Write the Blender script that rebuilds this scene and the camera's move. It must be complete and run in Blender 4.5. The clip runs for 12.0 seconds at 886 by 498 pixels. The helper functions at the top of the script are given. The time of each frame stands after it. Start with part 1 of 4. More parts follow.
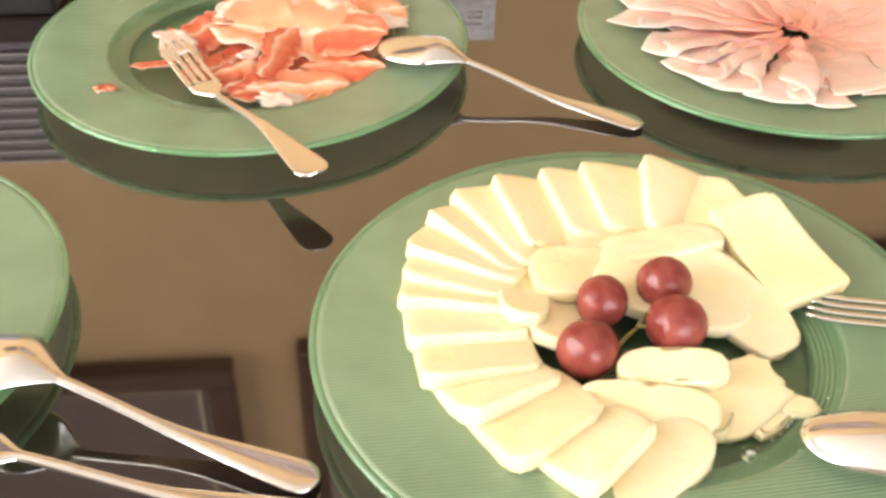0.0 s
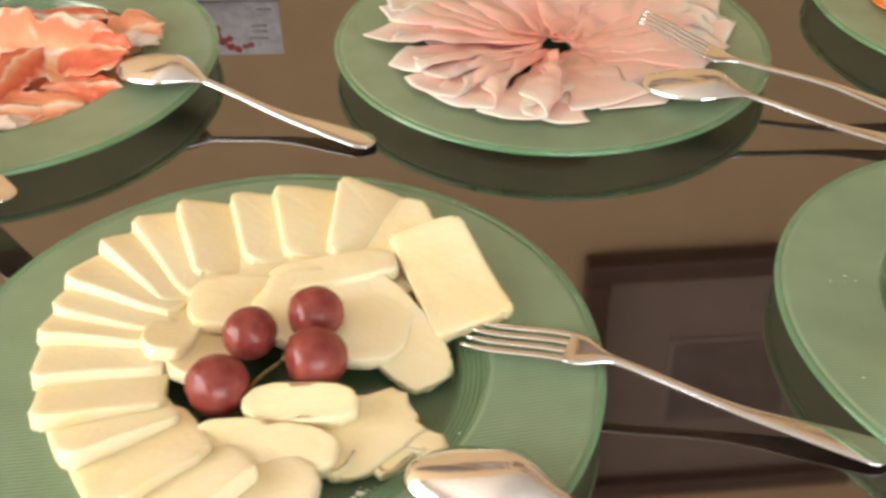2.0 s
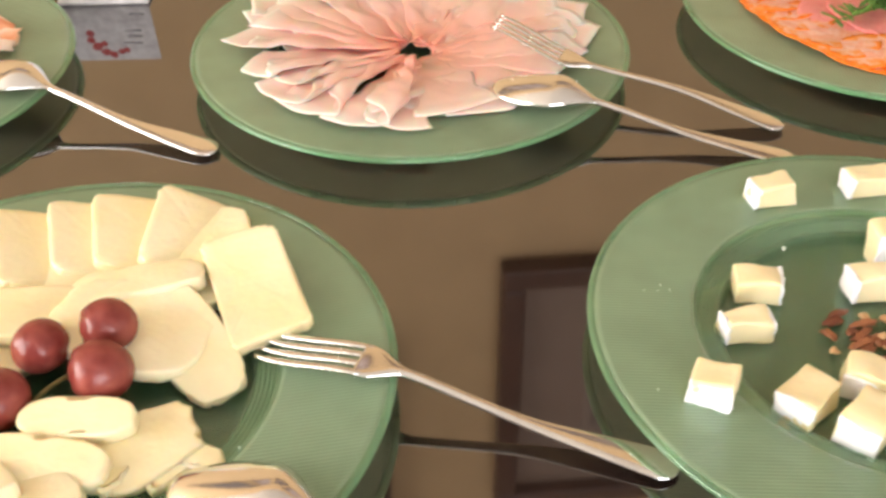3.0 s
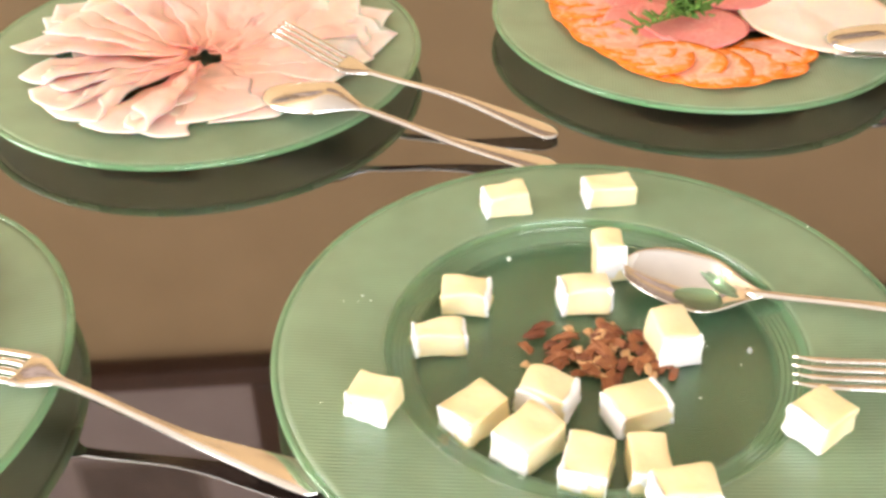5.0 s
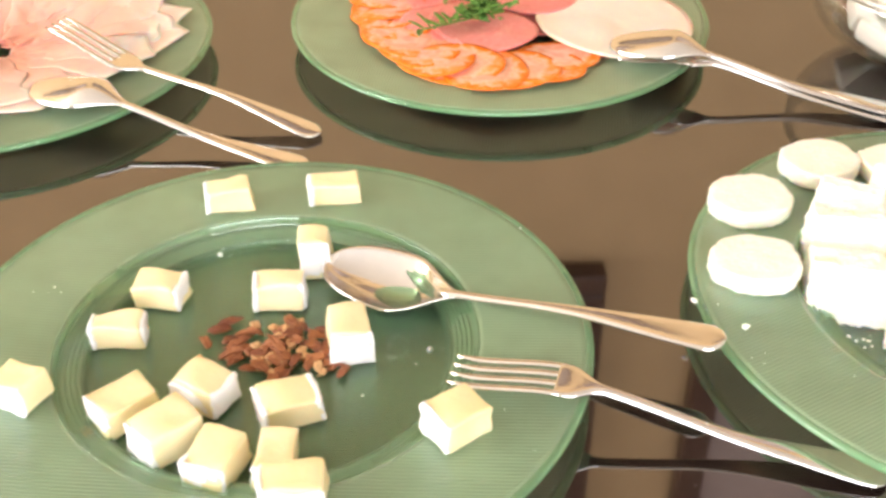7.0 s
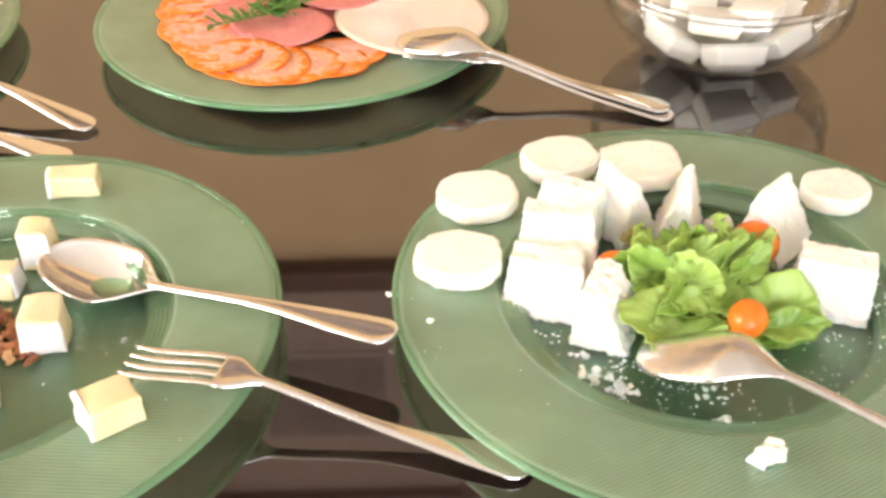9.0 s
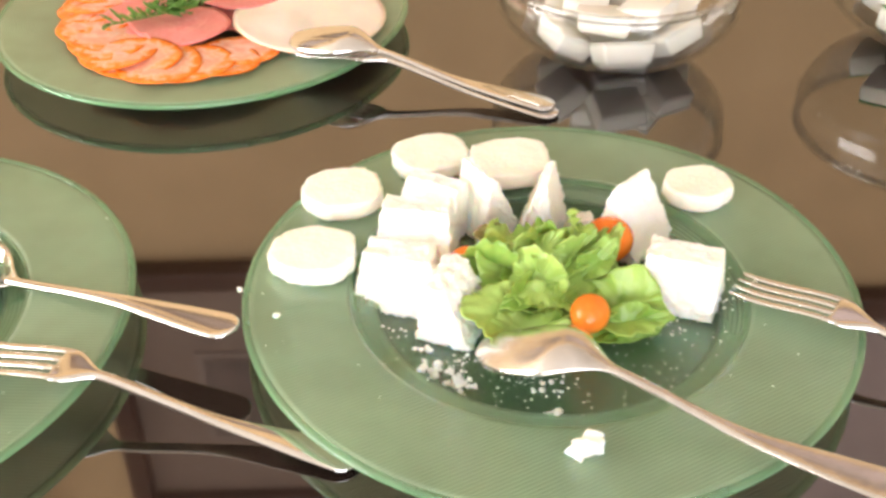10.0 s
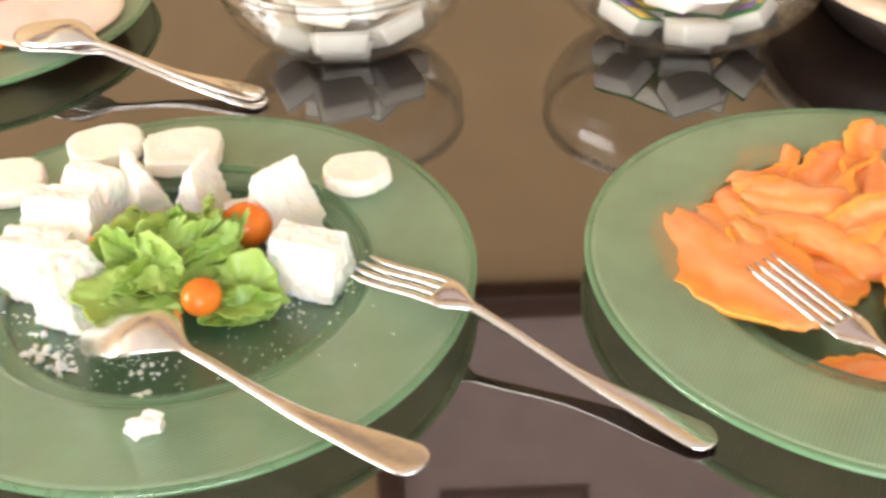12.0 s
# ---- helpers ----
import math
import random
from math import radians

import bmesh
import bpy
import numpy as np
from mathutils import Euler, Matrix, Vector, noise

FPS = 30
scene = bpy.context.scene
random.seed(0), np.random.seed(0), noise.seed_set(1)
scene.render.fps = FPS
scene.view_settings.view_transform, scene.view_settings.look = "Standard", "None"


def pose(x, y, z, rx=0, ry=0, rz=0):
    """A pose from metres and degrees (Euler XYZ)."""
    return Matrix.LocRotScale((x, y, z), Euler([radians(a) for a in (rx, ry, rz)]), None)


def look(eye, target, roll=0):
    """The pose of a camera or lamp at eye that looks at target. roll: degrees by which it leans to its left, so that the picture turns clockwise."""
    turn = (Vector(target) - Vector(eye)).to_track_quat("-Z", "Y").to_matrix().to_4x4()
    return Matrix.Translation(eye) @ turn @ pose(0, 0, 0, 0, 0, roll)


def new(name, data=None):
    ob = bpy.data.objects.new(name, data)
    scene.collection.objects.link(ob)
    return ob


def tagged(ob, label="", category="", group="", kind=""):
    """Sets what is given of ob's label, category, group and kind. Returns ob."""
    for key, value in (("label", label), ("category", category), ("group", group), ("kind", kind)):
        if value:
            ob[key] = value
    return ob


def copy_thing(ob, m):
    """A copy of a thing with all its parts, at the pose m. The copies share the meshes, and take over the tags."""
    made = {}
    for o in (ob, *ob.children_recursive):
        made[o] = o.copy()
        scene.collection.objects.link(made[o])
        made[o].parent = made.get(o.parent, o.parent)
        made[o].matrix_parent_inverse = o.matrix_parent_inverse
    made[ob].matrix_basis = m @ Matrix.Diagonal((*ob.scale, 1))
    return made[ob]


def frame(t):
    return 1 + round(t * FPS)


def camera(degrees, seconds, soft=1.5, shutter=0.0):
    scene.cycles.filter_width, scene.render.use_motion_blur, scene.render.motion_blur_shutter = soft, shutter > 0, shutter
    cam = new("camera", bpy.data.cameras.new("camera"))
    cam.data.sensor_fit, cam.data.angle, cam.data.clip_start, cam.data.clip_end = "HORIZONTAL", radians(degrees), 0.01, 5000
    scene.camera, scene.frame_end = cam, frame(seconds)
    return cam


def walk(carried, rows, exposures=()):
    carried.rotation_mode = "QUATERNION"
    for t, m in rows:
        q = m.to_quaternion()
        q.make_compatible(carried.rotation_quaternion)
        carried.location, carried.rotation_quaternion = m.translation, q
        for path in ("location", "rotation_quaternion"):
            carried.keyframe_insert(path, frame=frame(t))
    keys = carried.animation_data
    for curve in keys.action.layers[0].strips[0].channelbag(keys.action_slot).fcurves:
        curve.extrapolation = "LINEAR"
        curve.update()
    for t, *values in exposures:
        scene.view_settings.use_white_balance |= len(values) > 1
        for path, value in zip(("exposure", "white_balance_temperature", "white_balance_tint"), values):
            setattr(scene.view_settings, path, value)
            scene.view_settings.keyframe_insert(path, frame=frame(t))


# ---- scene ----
cam = camera(43.0, 12.0, soft=3.0, shutter=0.3)
EXPOSURES = [(0.0, -0.23), (0.5, -0.35), (1.0, -0.47), (1.5, -0.60), (2.0, -0.65), (2.5, -0.60), (3.0, -0.40), (3.5, -0.18), (4.5, -0.05), (5.5, 0.02), (7.0, 0.02), (9.0, -0.04), (10.5, -0.04), (12.0, -0.10)]
# seconds, eye, then yaw, pitch and roll in degrees
PATH = [
    (0.0, -0.0011, -0.0791, 1.1519, -4.65, -37.49, 0.45),
    (0.5, 0.0343, -0.0752, 1.1519, -4.38, -37.45, 0.33),
    (1.0, 0.0707, -0.0700, 1.1507, -4.02, -37.39, 0.07),
    (1.5, 0.1189, -0.0721, 1.1522, -3.99, -37.42, -0.29),
    (2.0, 0.1810, -0.0693, 1.1534, -4.64, -37.56, -0.40),
    (2.5, 0.2330, -0.0679, 1.1510, -5.06, -37.50, -0.47),
    (3.0, 0.2813, -0.0679, 1.1506, -4.94, -37.49, -0.37),
    (3.5, 0.3314, -0.0686, 1.1493, -4.17, -37.48, -0.50),
    (5.5, 0.4922, -0.0736, 1.1365, -2.91, -36.65, -1.20),
    (6.0, 0.5326, -0.0757, 1.1352, -2.56, -36.60, -1.19),
    (6.5, 0.5785, -0.0783, 1.1332, -2.42, -36.56, -0.91),
    (7.0, 0.6222, -0.0838, 1.1288, -2.21, -36.20, -0.49),
    (9.0, 0.7850, -0.0969, 1.1336, -1.24, -36.55, -0.54),
    (9.5, 0.8238, -0.1010, 1.1344, -1.21, -36.54, -0.46),
    (10.0, 0.8643, -0.1054, 1.1339, -1.04, -36.48, -0.70),
    (10.5, 0.9053, -0.1081, 1.1337, -0.77, -36.57, -1.02),
    (11.0, 0.9564, -0.1125, 1.1311, -0.91, -36.43, -1.02),
    (11.5, 1.0069, -0.1173, 1.1300, -1.18, -36.44, -1.15),
    (12.0, 1.0576, -0.1228, 1.1293, -1.46, -36.47, -1.16),
]
walk(cam, [(t, pose(x, y, z, 0, 0, yaw) @ pose(0, 0, 0, 90 + pitch, 0, 0) @ pose(0, 0, 0, 0, 0, roll))
           for t, x, y, z, yaw, pitch, roll in PATH], exposures=EXPOSURES)

# ---- light ----
world = bpy.data.worlds.new("world")
scene.world = world
world.use_nodes = True
wn = world.node_tree.nodes
sky = wn.new("ShaderNodeTexSky")
sky.sky_type, sky.sun_disc = "NISHITA", False
sky.sun_elevation, sky.sun_rotation = radians(48), radians(250)
wn["Background"].inputs["Strength"].default_value = 0.12
world.node_tree.links.new(sky.outputs["Color"], wn["Background"].inputs["Color"])


def area(name, m, sx, sy, watts, colour):
    """Daylight in a window's opening."""
    lamp = bpy.data.lights.new(name, "AREA")
    lamp.shape, lamp.size, lamp.size_y, lamp.energy, lamp.color = "RECTANGLE", sx, sy, watts, colour
    ob = new(name, lamp)
    ob.matrix_world = m
    return ob


area("window_light", look((-2.42, -0.3, 1.55), (0.5, 0.3, 0.9)), 2.4, 1.5, 164, (1.0, 0.94, 0.885))
area("balcony_light", look((1.2, -3.42, 1.5), (1.0, 0.0, 1.1)), 3.4, 1.9, 191, (0.99, 0.965, 1.0))

# ---- materials ----


def nodes_of(name):
    m = bpy.data.materials.new(name)
    m.use_nodes = True
    return m, m.node_tree.nodes, m.node_tree.links, m.node_tree.nodes["Principled BSDF"]


def texture(n, kind, scale, coord, links, **more):
    tex = n.new(kind)
    tex.inputs["Scale"].default_value = scale
    for key, value in more.items():
        tex.inputs[key].default_value = value
    links.new(coord, tex.inputs["Vector"])
    return tex


def plain(name, a, b, scale=60.0, rough=0.5, bump=0.0, bump_scale=300.0, metal=0.0, sss=0.0, ior=1.45, stain=0.25, per_object=0.0, detail=4.0, lo=0.3, hi=0.7):
    """A surface whose colour runs between a and b in two sizes of noise, with fine relief."""
    m, n, l, p = nodes_of(name)
    co = n.new("ShaderNodeTexCoord").outputs["Object"]
    fine = texture(n, "ShaderNodeTexNoise", scale, co, l, Detail=detail)
    broad = texture(n, "ShaderNodeTexNoise", scale * 0.17, co, l, Detail=2.0)
    mix = n.new("ShaderNodeMath")
    mix.operation, mix.inputs[1].default_value = "MULTIPLY_ADD", 1 - stain
    l.new(fine.outputs["Fac"], mix.inputs[0])
    scaled = n.new("ShaderNodeMath")
    scaled.operation, scaled.inputs[1].default_value = "MULTIPLY", stain
    l.new(broad.outputs["Fac"], scaled.inputs[0])
    l.new(scaled.outputs[0], mix.inputs[2])
    last = mix.outputs[0]
    if per_object:
        info = n.new("ShaderNodeObjectInfo")
        shift = n.new("ShaderNodeMath")
        shift.operation, shift.inputs[1].default_value = "MULTIPLY_ADD", per_object
        l.new(info.outputs["Random"], shift.inputs[0])
        l.new(last, shift.inputs[2])
        last = shift.outputs[0]
    ramp = n.new("ShaderNodeValToRGB")
    ramp.color_ramp.elements[0].position, ramp.color_ramp.elements[0].color = lo, (*a, 1)
    ramp.color_ramp.elements[1].position, ramp.color_ramp.elements[1].color = hi, (*b, 1)
    l.new(last, ramp.inputs["Fac"])
    l.new(ramp.outputs["Color"], p.inputs["Base Color"])
    p.inputs["Roughness"].default_value, p.inputs["Metallic"].default_value = rough, metal
    p.inputs["IOR"].default_value = ior
    if sss:
        p.inputs["Subsurface Weight"].default_value, p.inputs["Subsurface Scale"].default_value = sss, 0.004
        p.inputs["Subsurface Radius"].default_value = (1.0, 0.6, 0.35)
    if bump:
        relief = texture(n, "ShaderNodeTexNoise", bump_scale, co, l, Detail=5.0)
        b_ = n.new("ShaderNodeBump")
        b_.inputs["Strength"].default_value, b_.inputs["Distance"].default_value = bump, 0.002
        l.new(relief.outputs["Fac"], b_.inputs["Height"])
        l.new(b_.outputs["Normal"], p.inputs["Normal"])
    return m


def slice_skin(name, stops, rough=0.4, noise_scale=70.0, jitter=0.25, sss=0.25, bump=0.3):
    """A cut slice: colours run from its middle (0) to its edge (1) along the sheet, broken by noise."""
    m, n, l, p = nodes_of(name)
    tc = n.new("ShaderNodeTexCoord")
    sep = n.new("ShaderNodeSeparateXYZ")
    l.new(tc.outputs["UV"], sep.inputs[0])
    tex = texture(n, "ShaderNodeTexNoise", noise_scale, tc.outputs["Object"], l, Detail=5.0, Distortion=0.6)
    off = n.new("ShaderNodeMath")
    off.operation, off.inputs[1].default_value = "MULTIPLY_ADD", jitter
    l.new(tex.outputs["Fac"], off.inputs[0])
    l.new(sep.outputs["X"], off.inputs[2])
    sub = n.new("ShaderNodeMath")
    sub.operation, sub.inputs[1].default_value = "SUBTRACT", jitter * 0.5
    l.new(off.outputs[0], sub.inputs[0])
    ramp = n.new("ShaderNodeValToRGB")
    cr = ramp.color_ramp
    while len(cr.elements) < len(stops):
        cr.elements.new(0.5)
    for e, (pos, col) in zip(cr.elements, stops):
        e.position, e.color = pos, (*col, 1)
    l.new(sub.outputs[0], ramp.inputs["Fac"])
    l.new(ramp.outputs["Color"], p.inputs["Base Color"])
    p.inputs["Roughness"].default_value = rough
    p.inputs["Subsurface Weight"].default_value, p.inputs["Subsurface Scale"].default_value = sss, 0.003
    b_ = n.new("ShaderNodeBump")
    b_.inputs["Strength"].default_value, b_.inputs["Distance"].default_value = bump, 0.0015
    l.new(tex.outputs["Fac"], b_.inputs["Height"])
    l.new(b_.outputs["Normal"], p.inputs["Normal"])
    return m


def ribbed_glass(name, tint, milky, body, ribs, strength, ior=1.62):
    """Pressed green glass with fine ribs on its underside: part clear, part a milky body colour that stands for light
    clear glass would carry.
    """
    m, n, l, p = nodes_of(name)
    tc = n.new("ShaderNodeTexCoord")
    wave = n.new("ShaderNodeTexWave")
    wave.wave_type, wave.bands_direction = "BANDS", "Y"
    wave.inputs["Scale"].default_value, wave.inputs["Distortion"].default_value = ribs, 0.0
    l.new(tc.outputs["Object"], wave.inputs["Vector"])
    cloud = texture(n, "ShaderNodeTexNoise", 16.0, tc.outputs["Object"], l, Detail=3.0)
    b_ = n.new("ShaderNodeBump")
    b_.inputs["Strength"].default_value, b_.inputs["Distance"].default_value = strength, 0.0004
    l.new(wave.outputs["Fac"], b_.inputs["Height"])
    p.inputs["Base Color"].default_value, p.inputs["Roughness"].default_value = (*tint, 1), 0.06
    p.inputs["Transmission Weight"].default_value, p.inputs["IOR"].default_value = 1.0, ior
    l.new(b_.outputs["Normal"], p.inputs["Normal"])
    milk = n.new("ShaderNodeBsdfPrincipled")
    milk.inputs["Base Color"].default_value, milk.inputs["Roughness"].default_value = (*body, 1), 0.28
    milk.inputs["Coat Weight"].default_value, milk.inputs["Coat Roughness"].default_value = 1.0, 0.07
    milk.inputs["Coat IOR"].default_value = 1.8
    l.new(b_.outputs["Normal"], milk.inputs["Normal"])
    through_light = n.new("ShaderNodeBsdfTranslucent")
    # brownish tint that paints the glass's mirror image in the table brown
    through_light.inputs["Color"].default_value = (0.80, 0.71, 0.57, 1)
    both = n.new("ShaderNodeMixShader")
    both.inputs["Fac"].default_value = 0.48
    l.new(milk.outputs[0], both.inputs[1])
    l.new(through_light.outputs[0], both.inputs[2])
    ramp = n.new("ShaderNodeMapRange")
    ramp.inputs["To Min"].default_value, ramp.inputs["To Max"].default_value = milky - 0.20, milky + 0.14
    l.new(cloud.outputs["Fac"], ramp.inputs["Value"])
    mix = n.new("ShaderNodeMixShader")
    lines = n.new("ShaderNodeMath")
    lines.operation, lines.inputs[1].default_value = "MULTIPLY_ADD", 0.09 * strength
    l.new(wave.outputs["Fac"], lines.inputs[0])
    l.new(ramp.outputs[0], lines.inputs[2])
    l.new(lines.outputs[0], mix.inputs["Fac"])
    l.new(p.outputs[0], mix.inputs[1])
    l.new(both.outputs[0], mix.inputs[2])
    l.new(mix.outputs[0], n["Material Output"].inputs["Surface"])
    return m


def clear_glass(name, tint):
    m, n, l, p = nodes_of(name)
    clear = n.new("ShaderNodeBsdfTransparent")
    clear.inputs["Color"].default_value = (*tint, 1)
    gloss = n.new("ShaderNodeBsdfGlossy")
    gloss.inputs["Roughness"].default_value = 0.05
    weight = n.new("ShaderNodeLayerWeight")
    weight.inputs["Blend"].default_value = 0.5
    steep = n.new("ShaderNodeMath")
    steep.operation, steep.inputs[1].default_value = "POWER", 1.7
    l.new(weight.outputs["Facing"], steep.inputs[0])
    fres = n.new("ShaderNodeMath")
    fres.operation, fres.inputs[1].default_value, fres.inputs[2].default_value = "MULTIPLY_ADD", 0.42, 0.06
    l.new(steep.outputs[0], fres.inputs[0])
    mix = n.new("ShaderNodeMixShader")
    l.new(fres.outputs[0], mix.inputs["Fac"])
    l.new(clear.outputs[0], mix.inputs[1])
    l.new(gloss.outputs[0], mix.inputs[2])
    l.new(mix.outputs[0], n["Material Output"].inputs["Surface"])
    return m


WALL = plain("ochre_plaster", (0.48, 0.320, 0.160), (0.56, 0.380, 0.195), 14, 0.7, 0.2, 180)
WHITE_WALL = plain("pale_plaster", (0.72, 0.69, 0.64), (0.78, 0.75, 0.70), 9, 0.75, 0.15, 150)
CEILING = plain("ceiling_paint", (0.76, 0.73, 0.68), (0.8, 0.78, 0.73), 6, 0.8, 0.1, 120)
FLOOR = plain("dark_floorboards", (0.10, 0.06, 0.035), (0.17, 0.10, 0.06), 12, 0.4, 0.2, 90)
TABLE = plain("dark_tinted_glass", (0.016, 0.010, 0.008), (0.020, 0.013, 0.010), 8, 0.04, ior=2.5)
WOOD = plain("dark_frame_wood", (0.045, 0.017, 0.010), (0.075, 0.030, 0.018), 40, 0.35, 0.25, 160)
STEEL = plain("polished_cutlery", (0.77, 0.77, 0.76), (0.84, 0.84, 0.83), 90, 0.12, 0.03, 900, metal=1.0)
WORN = plain("worn_cutlery", (0.78, 0.75, 0.71), (0.87, 0.84, 0.80), 120, 0.24, 0.06, 800, metal=1.0)
SMEARED = plain("smeared_cutlery", (0.52, 0.50, 0.47), (0.80, 0.78, 0.75), 110, 0.20, 0.10, 400, metal=0.95, stain=0.5)
RIM = ribbed_glass("ribbed_green_glass", (0.62, 0.91, 0.71), 0.46, (0.50, 0.80, 0.53), 150.0, 0.65)
WELL = ribbed_glass("clear_green_glass", (0.50, 0.86, 0.56), 0.24, (0.29, 0.58, 0.35), 150.0, 0.35)
# step and edge: light gathered in the glass is painted as a stronger green
STEP = ribbed_glass("ridged_green_glass", (0.52, 0.90, 0.60), 0.34, (0.32, 0.68, 0.40), 150.0, 0.0, 1.9)
EDGE = ribbed_glass("bright_glass_edge", (0.50, 0.93, 0.60), 0.36, (0.36, 0.80, 0.46), 150.0, 0.0)
BOWL = clear_glass("clear_bowl_glass", (0.97, 0.98, 0.98))

# ---- building blocks ----
ZT = 0.75                       # table top


def part(name, bm, material, parent, label="", smooth=True, m=None):
    """Links a bmesh as one mesh object under a thing or a part."""
    data = bpy.data.meshes.new(name)
    bm.to_mesh(data)
    bm.free()
    if smooth:
        data.polygons.foreach_set("use_smooth", [True] * len(data.polygons))
    data.materials.append(material)
    ob = new(name, data)
    if parent:
        ob.parent = parent
    if m:
        ob.matrix_basis = m
    return tagged(ob, label)


def thing(name, m, label, category, group="", kind=""):
    ob = new(name)
    ob.empty_display_size = 0.02
    ob.matrix_basis = m
    return tagged(ob, label, category, group, kind)


def box(x0, x1, y0, y1, z0, z1, bevel=0.0, segments=2):
    bm = bmesh.new()
    bmesh.ops.create_cube(bm, size=1.0)
    for v in bm.verts:
        v.co = Vector((x0 + (v.co.x + 0.5) * (x1 - x0), y0 + (v.co.y + 0.5) * (y1 - y0), z0 + (v.co.z + 0.5) * (z1 - z0)))
    if bevel:
        bmesh.ops.bevel(bm, geom=bm.edges[:], offset=bevel, segments=segments, profile=0.5, affect="EDGES")
    return bm


def lump(l, w, h, bevel, wobble, seed, cuts=3, scale=60.0, taper=0.0, sag=0.0):
    """A soft-edged block standing on z = 0, its faces uneven; taper thins its +x end, sag bends its ends."""
    bm = box(-l / 2, l / 2, -w / 2, w / 2, 0, h, bevel, 3)
    bmesh.ops.subdivide_edges(bm, edges=[e for e in bm.edges if e.calc_length() > l / 3], cuts=cuts, use_grid_fill=True)
    off = Vector((seed * 3.7, seed * 1.3, seed * 7.1))
    for v in bm.verts:
        k = v.co.x / l + 0.5
        v.co.z *= 1 - taper * k
        v.co.z += sag * math.sin(math.pi * k)
        d = noise.noise_vector(v.co * scale + off) * wobble
        v.co += Vector((d.x, d.y, d.z if v.co.z > h * 0.15 else 0))
    return bm


def slab(a, b, h, power, seed, ragged=0.02, bevel=0.0012, bend=0.0, narrow=0.0, n=64):
    """A cut slice on z = 0: a rounded outline of half sizes a and b (power 2: oval, 6: nearly square), its edge broken,
    bent along x, and narrower towards +x."""
    bm = bmesh.new()
    rows = [(0.08, 0, 0), (0.6, 0, 0), (1, bevel, 0), (1, 0, 0.16), (1, 0, 0.5), (1, 0, 0.84), (1, bevel * 0.4, 0.96), (1, bevel * 1.3, 1),
            (0.85, 0, 1), (0.65, 0, 1), (0.4, 0, 1), (0.08, 0, 1)]
    rings = []
    for k, inset, zz in rows:
        ring = []
        for i in range(n):
            t = 2 * math.pi * i / n
            c, s = math.cos(t), math.sin(t)
            x, y = a * math.copysign(abs(c) ** (2 / power), c), b * math.copysign(abs(s) ** (2 / power), s)
            r = math.hypot(x, y)
            q = k * (1 - inset / r) * (1 + ragged * (wob(c, s, 0, 1.5, seed) + 0.55 * wob(c * 4, s * 4, zz, 1.3, seed + 3) + 0.45 * wob(c * 11, s * 11, zz * 2, 1.3, seed + 7)) * k)
            x, y = x * q, y * q
            e = x / a
            y *= 1 + narrow * 0.4 - narrow * 0.6 * (e * 0.5 + 0.5)
            z = h * zz + bend * (1 - e * e) + (0.0007 * wob(x, y, 0, 70, seed + 2) + 0.0002 * wob(x, y, 0, 300, seed)) * (zz > 0.3)
            ring.append(bm.verts.new((x, y, z)))
        rings.append(ring)
    for p, q in zip(rings, rings[1:]):
        for i in range(n):
            j = (i + 1) % n
            bm.faces.new((p[i], p[j], q[j], q[i]))
    bm.faces.new(rings[0][::-1])
    bm.faces.new(rings[-1])
    return bm


def wob(x, y, z, k, seed):
    return noise.noise(Vector((x * k + seed * 5.3, y * k - seed * 2.1, z * k + seed)))


def lathe(profile, n=64, closed=True):
    """Turns a profile of (radius, height) round the z axis: a ring, or, not closed, a body with flat caps."""
    bm = bmesh.new()
    rings = [[bm.verts.new((r * math.cos(a), r * math.sin(a), z)) for a in (2 * math.pi * i / n for i in range(n))] for r, z in profile]
    for a, b in zip(rings, rings[1:] + (rings[:1] if closed else [])):
        for i in range(n):
            j = (i + 1) % n
            bm.faces.new((a[i], a[j], b[j], b[i]))
    if not closed:
        bm.faces.new(rings[0])
        bm.faces.new(rings[-1])
    bmesh.ops.recalc_face_normals(bm, faces=bm.faces[:])
    return bm


